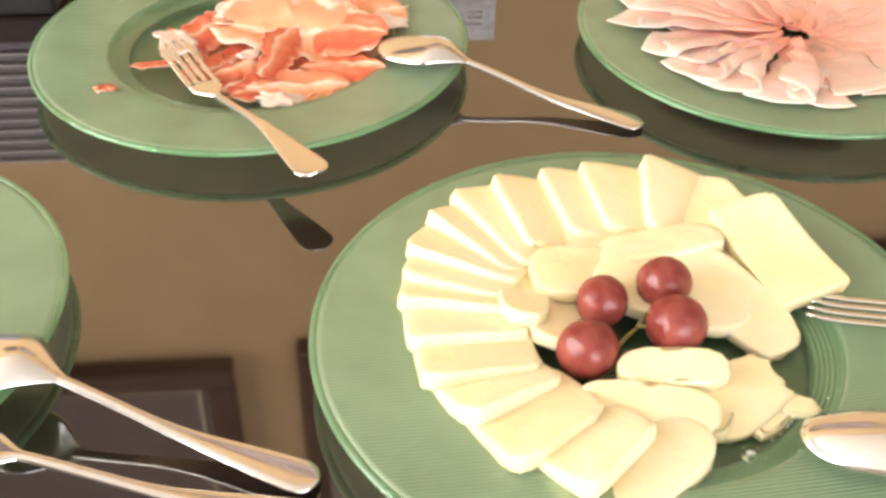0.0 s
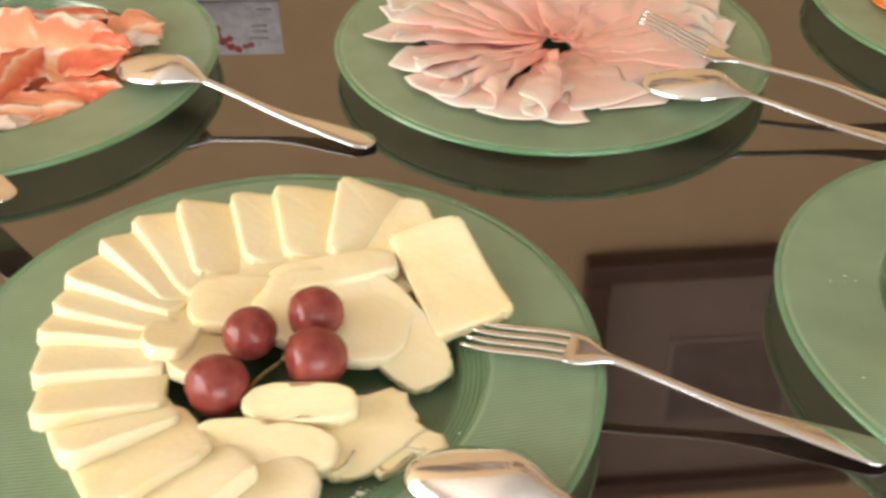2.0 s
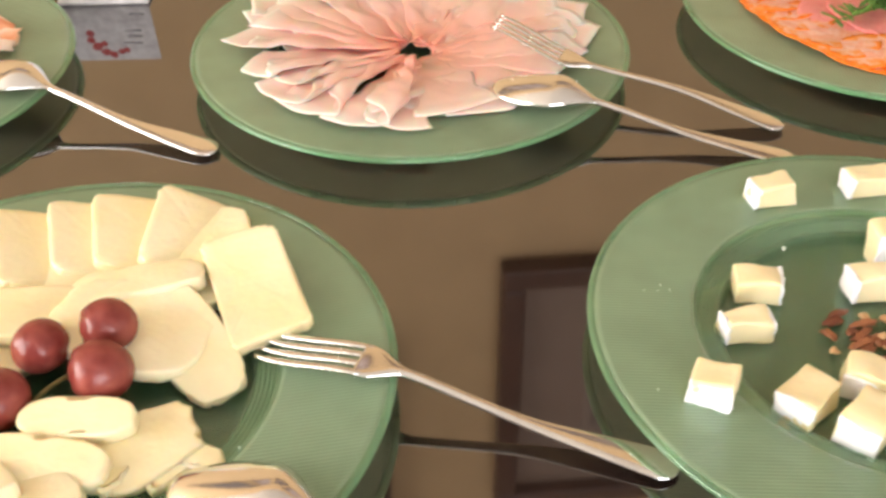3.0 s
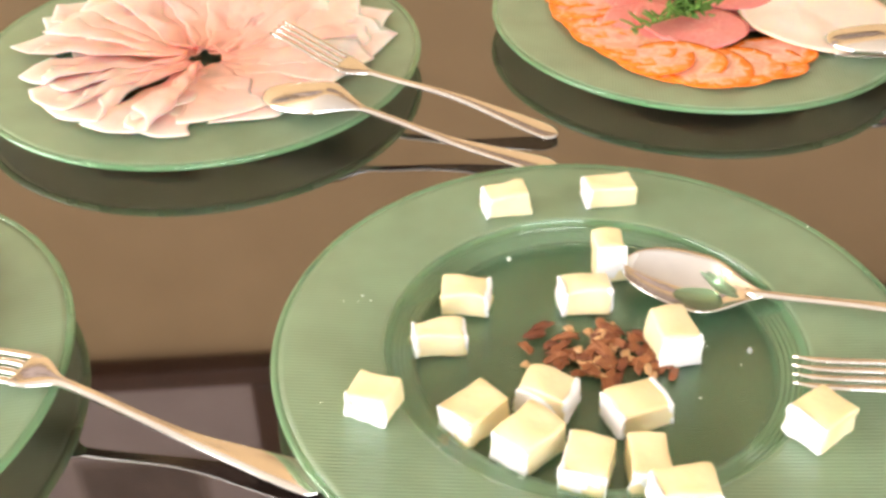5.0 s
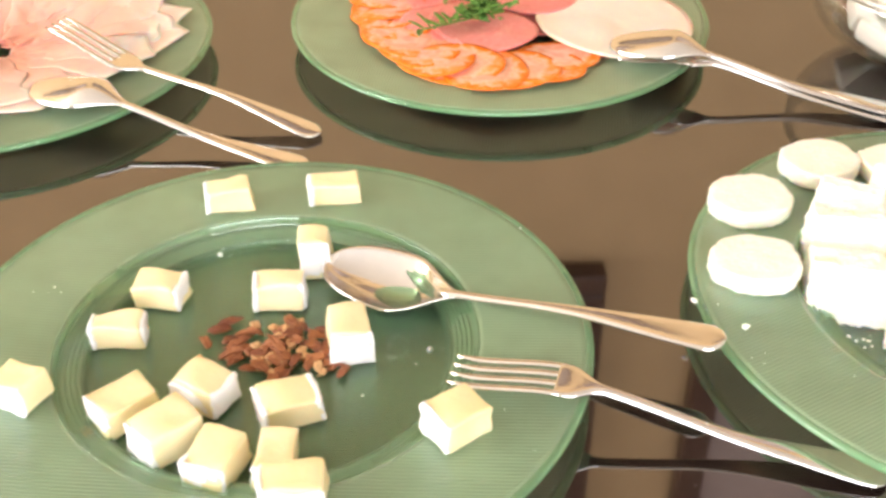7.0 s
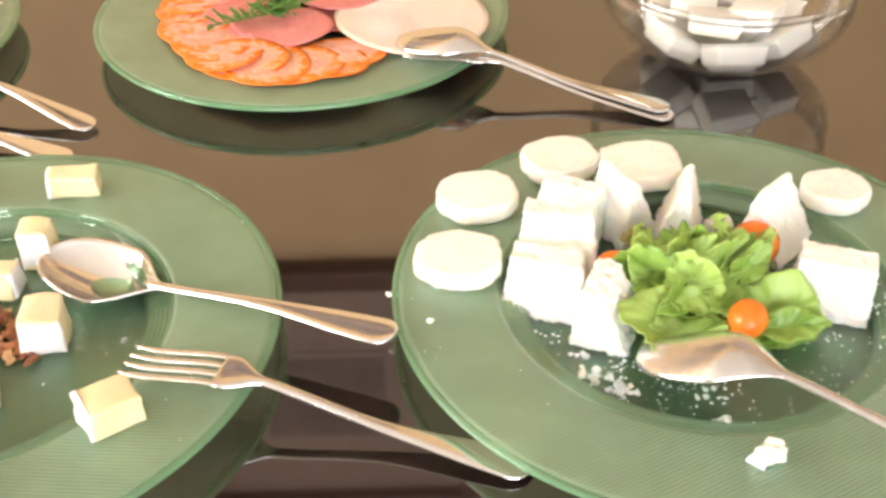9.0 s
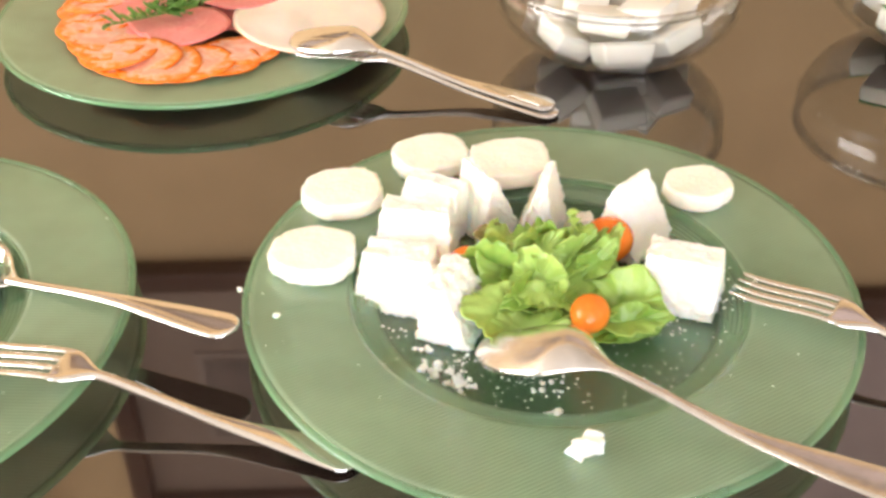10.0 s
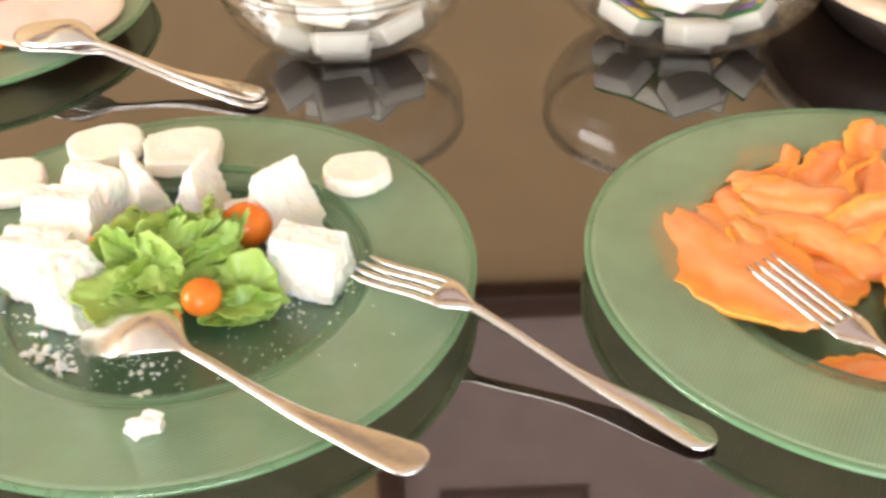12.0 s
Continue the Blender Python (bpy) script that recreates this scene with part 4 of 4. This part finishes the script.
def wedge(l, w, h, ridge, seed, shift=0.0):
    """A cut piece whose top narrows to a ridge."""
    bm = lump(l, w, h, 0.0008, 0.0010, seed, 20, 50)
    for v in bm.verts:
        k = min(max(v.co.z / h, 0), 1)
        v.co.y = v.co.y * (1 - (1 - ridge) * k) + shift * w * k
        v.co.x *= 1 - 0.25 * (1 - ridge) * k
        v.co += noise.noise_vector(v.co * 240) * 0.0009 + noise.noise_vector(v.co * 520) * 0.0015 * (1.25 - k) + noise.noise_vector(v.co * 1100) * 0.0005
    return bm


for i, (x, y, z, rz, l, w, h, ridge, shift) in enumerate([
        (-60, 64, 5.5, -30, 42, 32, 32, 0.34, 0.15), (-70, 33, 5.5, -8, 46, 40, 34, 0.42, 0.2), (-80, 2, 5.5, -14, 46, 40, 26, 0.46, 0.2), (-50, -24, 5.5, 66, 40, 32, 34, 0.36, 0.2),
        (-30, 66, 5.5, 118, 42, 30, 40, 0.12, 0.12), (2, 60, 5.5, 74, 36, 28, 40, 0.14, -0.1), (53, 44, 5.5, 44, 42, 32, 42, 0.08, 0.2), (69, -8, 5.5, -22, 44, 32, 31, 0.60, 0.1), (24, 54, 5.5, 10, 16, 14, 12, 0.6, 0.0)]):
    ob = part("ricotta_piece", wedge(l / 1060, w / 1060, h / 1060, ridge, i + 70, shift), RICOTTA, None, m=on("E", x, y + 6, z, 0, 0, rz))
    tagged(ob, "crumbly white ricotta wedge standing in the plate's well", "cheese", "ricotta wedges")
for i, (x, y, z, r) in enumerate([(-42, 16, 18, 0.0100), (34, 27, 24, 0.0130), (17, -31, 21, 0.0100)]):
    bm = bmesh.new()
    bmesh.ops.create_uvsphere(bm, u_segments=28, v_segments=18, radius=r)
    for v in bm.verts:
        v.co.x *= 1.14
    tagged(part("cherry_tomato", bm, TOMATO, None, m=on("E", x, y, z, 0, 14, 30 * i)), "shiny orange-red cherry tomato half under lettuce", "tomato", "cherry tomatoes")


def lettuce_leaf(l, w, seed, cup, frill):
    """A torn piece of leaf, folded along its rib and loosely waved, with a ragged edge."""
    def place(u, v):
        a = 2 * math.pi * v
        c, s = math.cos(a), math.sin(a)
        ragged = 1 + 0.34 * wob(c, s, 0, 1.3, seed) + 0.12 * wob(c * 3, s * 3, 0, 1.2, seed + 2) + 0.07 * wob(c * 8, s * 8, 0, 1.2, seed + 5)
        x, y = l * u * ragged * c, w * u * ragged * s
        z = cup * u * u * math.cos(2 * a + seed) + frill * u ** 3 * 1.6 * wob(c * 3.2, s * 3.2, u, 1.3, seed + 8)
        z += 0.22 * abs(y) + 0.0042 * wob(x, y, 0, 48, seed) + 0.0006 * wob(x, y, 0, 190, seed + 1) + 0.25 * cup * u * u
        return Vector((x, y, z))
    return place


for i, (x, y, z, rx, ry, rz, l, w, cup) in enumerate([
        (0, -8, 18, 10, 0, 60, 26, 24, 5), (-18, 4, 20, 16, 10, 20, 24, 20, 5), (20, -14, 14, 10, -10, 10, 24, 20, 4), (-25, -27, 18, 34, 10, 15, 23, 18, 6), (-38, 3, 22, 36, -16, 55, 20, 12, 4), (-28, 8, 27, 30, 14, 140, 20, 14, 6),
        (-8, -13, 28, 42, 4, -20, 16, 15, 6), (-22, 20, 29, 24, 14, 100, 16, 12, 6), (2, 13, 33, 34, -8, 20, 20, 10, 8), (13, 25, 30, 66, 0, 76, 16, 10, 3), (10, 2, 31, 38, -14, 34, 22, 9, 7), (16, -7, 27, 32, -20, 46, 23, 9, 6),
        (23, 6, 27, 24, -26, 40, 20, 9, 6), (36, -21, 15, 28, -8, -12, 24, 17, 5), (36, -31, 13, 40, -4, 10, 20, 10, 4), (-14, -36, 15, 24, 0, 4, 24, 11, 4), (-2, 20, 30, 40, 10, 160, 16, 10, 6), (-16, -20, 25, 50, 20, 60, 14, 8, 6), (4, -20, 22, 46, -10, 110, 14, 8, 5), (-4, 2, 34, 30, -20, 60, 13, 8, 6), (22, -2, 30, 48, -16, 20, 13, 7, 5)]):
    ob = part("lettuce_leaf", sheet(lettuce_leaf(l / 1000, w / 1000, i * 1.7, cup / 1000, 0.0040), 14, 64, 0.0005, True), LETTUCE, None, m=on("E", x, y, z, rx, ry, rz))
    tagged(ob, "frilly bright green lettuce leaf in a small heap", "lettuce", "lettuce leaves")
tagged(part("lettuce_leaf", sheet(lettuce_leaf(0.008, 0.006, 5.5, 0.003, 0.002), 8, 30, 0.0005, True), STALK, None, m=on("E", -32, 29, 28, 40, 0, 40)), "brownish torn lettuce tip among the leaves", "lettuce", "lettuce leaves")


def crumbs(name, spots, label, key, seed, lift=0.0):
    """Fine crumbs strewn round a few spots of a plate."""
    rng, bm = random.Random(seed), bmesh.new()
    for cx, cy, spread, count, size in spots:
        for _ in range(count):
            x, y = rng.gauss(cx, spread), rng.gauss(cy, spread * 0.7)
            s = size * rng.uniform(0.4, 1.2)
            made = bmesh.ops.create_icosphere(bm, subdivisions=1, radius=s / 1000)["verts"]
            for v in made:
                v.co *= rng.uniform(0.65, 1.25)
                v.co.z *= 0.7
                v.co += Vector((x / 1000, y / 1000, (lift or plate_top(math.hypot(x, y) / 1000)) + 0.0004 * s))
    return tagged(part(name, bm, RICOTTA, None, m=on(key, 0, 0)), label, "crumbs", kind="stuff")


crumbs("ricotta_crumbs", [(-64, -54, 4, 18, 2.3), (-50, -64, 5, 24, 2.4), (-14, -60, 12, 46, 0.7), (-8, -68, 6, 14, 1.5), (-4, -86, 4, 9, 2.2), (-30, -50, 30, 40, 0.55), (60, -14, 24, 50, 0.6),
                          (92, -8, 8, 16, 0.9), (-66, -38, 2, 5, 2.6), (-139, -24, 1, 1, 2.6), (-162, -3, 0, 1, 2.0), (-60, 0, 60, 40, 0.5), (-84, -22, 5, 10, 1.0), (-46, -48, 6, 26, 1.1), (70, -26, 10, 18, 0.9), (40, -60, 24, 60, 0.5)], "fine white ricotta crumbs strewn over the plate", "E", 5)
crumbs("cheese_smear", [(-12, -64, 5, 14, 0.7), (-4, -68, 4, 8, 0.9)], "white ricotta smears sticking to the spoon", "E", 8, 0.0305)
crumbs("cheese_crumbs", [(76, -52, 4, 14, 1.4), (40, -82, 2, 4, 2.0), (-62, -108, 30, 8, 0.8), (52, -66, 10, 30, 0.8)], "small pale cheese crumbs left on the plate", "B", 6)
crumbs("brie_crumbs", [(76, 0, 1, 2, 1.6), (-36, 82, 1, 2, 1.4), (0, 0, 70, 16, 0.6), (-125, 40, 8, 4, 0.7)], "few tiny pale crumbs on the brie plate", "D", 7)
tagged(part("ricotta_crumb", lump(0.015, 0.008, 0.008, 0.0015, 0.004, 200, 4, 190), RICOTTA, None, m=on("E", 4, -121, 17, 0, 0, 20)), "larger white ricotta crumb on the plate's rim", "cheese crumb")

# ---- glass bowls with portion packs ----
PACK = plain("white_portion_pack", (0.80, 0.76, 0.68), (0.87, 0.84, 0.77), 40, 0.45, 0.25, 90, sss=0.2)
PACK_GREEN = plain("green_print", (0.04, 0.20, 0.05), (0.08, 0.30, 0.08), 60, 0.35)
PACK_YELLOW = plain("yellow_print", (0.72, 0.46, 0.05), (0.80, 0.56, 0.10), 60, 0.35)
PACK_PURPLE = plain("purple_print", (0.16, 0.10, 0.34), (0.22, 0.15, 0.44), 60, 0.35)


def glass_bowl(m, radius, label):
    """A low round bowl with a flat foot, whose wall turns slightly in again under its lip."""
    ob = thing("glass_bowl", m, label, "bowl", "glass bowls")

    def place(u, v):
        a, s = 2 * math.pi * v, radians(16 + 86 * u)
        return Vector((radius * math.sin(s) * math.cos(a), radius * math.sin(s) * math.sin(a), radius * 0.61 * (math.cos(radians(16)) - math.cos(s)) + 0.0014))

    def lip(u, v):
        p, b = place(1.0, u), 2 * math.pi * v
        out = Vector((p.x, p.y, 0)).normalized()
        return p + out * 0.0034 * math.cos(b) + Vector((0, 0, 0.0030 * math.sin(b) + 0.0012))

    foot = radius * math.sin(radians(16))
    part("foot", lathe([(0.002, 0.0006), (foot, 0.0006), (foot + 0.0016, 0.0014), (foot, 0.0030), (0.002, 0.0030)], 64, False), BOWL, ob, "thick clear glass foot")
    part("lip", sheet(lip, 72, 10, 0.0006, True), BOWL, ob, "thicker rounded glass lip")
    part("shell", sheet(place, 26, 72, 0.0022, True), BOWL, ob, "clear thin glass")
    return ob


def pack(m, l, w, h, seed, prints, label):
    ob = thing("portion_pack", m, label, "portion pack", "portion packs")
    bm = lump(l, w, h, 0.003, 0.0006, seed, 1, 60)
    for v in bm.verts:
        k = v.co.z / h
        v.co.x *= 0.86 + 0.14 * k
        v.co.y *= 0.86 + 0.14 * k
    part("tub", bm, PACK, ob)
    if prints:
        part("lid", box(-l * 0.5, l * 0.5, -w * 0.5, w * 0.5, h, h + 0.0007, 0.0003), PACK_GREEN, ob, "green printed foil lid")
        part("yellow_band", box(-l * 0.1, l * 0.44, -w * 0.44, w * 0.2, h + 0.0008, h + 0.0012), PACK_YELLOW, ob, "yellow print")
        part("purple_bar", box(-l * 0.3, l * 0.05, -w * 0.3, w * 0.3, h + 0.0013, h + 0.0017), PACK_PURPLE, ob, "purple print")
    else:
        part("lid", box(-l * 0.52, l * 0.52, -w * 0.52, w * 0.52, h, h + 0.0008, 0.0003), PACK, ob, "white foil lid")
    return ob


B1, B2 = (1.007, 0.656), (1.262, 0.660)
glass_bowl(pose(*B1, ZT), 0.088, "clear round glass bowl of white portion packs")
glass_bowl(pose(*B2, ZT), 0.101, "clear round glass bowl of printed portion packs")
rng = random.Random(21)
# packs: ring radius, angle, height, tip
HEAP = [(24, 270, 4, 3), (24, 30, 4, 4), (24, 150, 4, 3), (50, 205, 15, 24), (50, 268, 15, 22), (50, 330, 15, 26), (50, 25, 15, 22), (50, 85, 15, 24), (50, 145, 15, 22), (25, 240, 29, 8), (28, 330, 32, 14), (26, 60, 31, 6), (28, 150, 33, 10)]
for c, size, prints in ((B1, 0.95, False), (B2, 1.08, True)):
    for k, (ring, a, z, tip) in enumerate(HEAP):
        printed = prints and k % 3 != 1
        ring, t = ring * size / 1000, radians(a)
        pack(pose(c[0] + ring * math.cos(t), c[1] + ring * math.sin(t), ZT + z * size / 1000, 0, 0, a) @ pose(0, 0, 0, rng.uniform(-6, 6), -tip + rng.uniform(-5, 5), 0) @ pose(0, 0, 0, 0, 0, 90 + rng.uniform(-25, 25)),
             0.040, 0.032, 0.015, k + 300, printed, "small printed portion pack in a glass bowl" if printed else "small white portion pack in a glass bowl")

# ---- card, trays, basket ----
CARD = plain("white_card", (0.46, 0.45, 0.46), (0.80, 0.78, 0.79), 110, 0.6)
CARD_RED = plain("red_print", (0.36, 0.05, 0.06), (0.48, 0.09, 0.08), 200, 0.6)
CARD_GREY = plain("grey_print", (0.40, 0.39, 0.41), (0.50, 0.49, 0.50), 200, 0.6)
card = thing("menu_card", pose(0.079, 0.806, ZT, 0, 0, -3), "small white card with red flowers standing behind the plates", "menu card")
part("base", box(-0.037, 0.037, 0.0, 0.03, 0, 0.004, 0.001), CARD, card, "white folded card foot")
face = part("face", box(-0.036, 0.036, -0.0006, 0.0006, 0, 0.056), CARD, card, m=pose(0, 0.004, 0.003, -12), smooth=False)
for x, z, r in ((-18, 27, 3.5), (-19, 34, 3.5), (-15, 41, 4.5), (-9, 47, 4), (-3, 50, 3.5), (4, 47, 3), (9, 45, 3), (-9, 38, 3)):
    bm = bmesh.new()
    bmesh.ops.create_circle(bm, cap_ends=True, segments=9, radius=r / 1000)
    for v in bm.verts:
        v.co *= 1 + 0.25 * wob(v.co.x, v.co.y, x, 300, r)
    part("flower", bm, CARD_RED, face, "dark red printed flower", m=pose(x / 1000, -0.0009, z / 1000, 90))
for x, z, w in ((16, 38, 16), (18, 31, 13), (18, 25, 14), (24, 8, 12)):
    part("print_bar", box(-w / 2000, w / 2000, -0.0009, -0.0007, -0.0011, 0.0011), CARD_GREY, face, m=pose(x / 1000, 0, z / 1000))

TRAY = plain("grey_tray", (0.20, 0.19, 0.20), (0.27, 0.26, 0.27), 50, 0.4, 0.1, 150)
TRAY_LIP = plain("pale_tray_lip", (0.60, 0.58, 0.57), (0.68, 0.66, 0.65), 80, 0.35)
BLACK = plain("black_plastic", (0.010, 0.009, 0.009), (0.018, 0.016, 0.015), 60, 0.45, 0.1, 300)
stand = part("tray_stand", box(-0.165, 0.165, 0.0, 0.17, 0, 0.024, 0.004), BLACK, None, m=pose(-0.408, 0.771, ZT), smooth=False)
tagged(stand, "low black plastic stand under the stacked trays", "stand")
tray = thing("tray", pose(-0.408, 0.771, ZT + 0.0245), "flat grey tray with a pale lip in a stack", "tray", "stacked trays")
part("body", box(-0.155, 0.155, 0.004, 0.165, 0, 0.0080, 0.002), TRAY, tray, smooth=False)
part("lip", box(-0.160, 0.160, 0.0, 0.169, 0.0082, 0.0102, 0.0008), TRAY_LIP, tray, "pale raised lip", smooth=False)
for k in range(1, 11):
    copy_thing(tray, pose(-0.408 + 0.001 * math.sin(k * 2.2), 0.771, ZT + 0.0245 + 0.0104 * k))

BASKET = plain("dark_basket", (0.010, 0.006, 0.005), (0.024, 0.013, 0.009), 120, 0.5, 0.5, 200)
CREAM = plain("cream_cloth", (0.66, 0.52, 0.38), (0.74, 0.61, 0.46), 90, 0.8, 0.4, 400)
basket = thing("bread_basket", pose(1.536, 0.677, ZT), "dark round basket with a cream cloth edge on the table", "basket")
part("body", lathe([(0.001, 0.0005), (0.150, 0.0005), (0.156, 0.004), (0.187, 0.046), (0.179, 0.047), (0.147, 0.008), (0.001, 0.006)], 72), BASKET, basket)
part("cloth_edge", lathe([(0.179, 0.047), (0.195, 0.046), (0.200, 0.049), (0.197, 0.054), (0.183, 0.056), (0.15, 0.030), (0.001, 0.018), (0.001, 0.0165), (0.148, 0.028)], 72), CREAM, basket, "cream cloth lining")


# ---- framed pictures on the wall behind the table ----
MAT = plain("taupe_mat_board", (0.20, 0.140, 0.105), (0.24, 0.172, 0.132), 30, 0.6, 0.1, 200)
MAT_GREY = plain("grey_print_paper", (0.349, 0.271, 0.247), (0.432, 0.336, 0.307), 22, 0.5, 0.1, 200)
MAT_DARK = plain("dark_print_paper", (0.092, 0.070, 0.064), (0.140, 0.108, 0.097), 22, 0.5, 0.1, 200)
FILLET = plain("pale_gilt_fillet", (0.428, 0.367, 0.265), (0.510, 0.439, 0.326), 80, 0.4)
MOUNT = plain("dim_mount", (0.229, 0.172, 0.141), (0.281, 0.214, 0.172), 60, 0.5)
SKETCH = plain("dim_sketch", (0.077, 0.054, 0.046), (0.182, 0.134, 0.110), 38, 0.5)


def picture(x0, x1, z0, z1, rail, label, inner, paper, fillet, mount=None):
    ob = thing("framed_picture", pose((x0 + x1) / 2, Y1, (z0 + z1) / 2), label, "picture", "framed pictures")
    w, h = (x1 - x0) / 2, (z1 - z0) / 2
    for a, b, c, d in ((-w, w, -h, -h + rail), (-w, w, h - rail, h), (-w, -w + rail, -h + rail, h - rail), (w - rail, w, -h + rail, h - rail)):
        part("frame_rail", box(a, b, -0.030, -0.001, c, d, 0.004), WOOD, ob, smooth=False)
    part("sheet_of_paper", box(-w + rail, w - rail, -0.010, -0.004, -h + rail, h - rail), paper, ob, smooth=False)
    if fillet:
        g, t = rail + 0.012, 0.005
        for a, b, c, d in ((-w + g, w - g, -h + g, -h + g + t), (-w + g, w - g, h - g - t, h - g), (-w + g, -w + g + t, -h + g + t, h - g - t), (w - g - t, w - g, -h + g + t, h - g - t)):
            part("fillet", box(a, b, -0.012, -0.0102, c, d), FILLET, ob, "pale gilt fillet", smooth=False)
    if inner:
        a, b, c, d = inner
        part("inner_mount", box(a, b, -0.0125, -0.0102, c, d), mount or MOUNT, ob, "inner mount", smooth=False)
        part("small_sketch", box(a + 0.010, b - 0.010, -0.0142, -0.0127, c + 0.010, d - 0.010), SKETCH, ob, "dim brown sketch", smooth=False)
    return ob


FRAMED = "dark wooden framed picture hanging on the ochre wall"
picture(-0.60, -0.183, 1.336, 1.785, 0.034, FRAMED, None, MAT_DARK, True)
picture(-0.100, 0.297, 1.311, 1.754, 0.030, FRAMED, (-0.085, 0.085, -0.05, 0.09), MAT_GREY, False)
picture(0.443, 0.860, 1.191, 1.624, 0.030, FRAMED, (-0.090, 0.090, -0.075, 0.085), MAT, False)
picture(0.985, 1.802, 1.257, 1.925, 0.038, FRAMED, (-0.32, -0.10, 0.040, 0.250), MAT_GREY, False, WOOD)
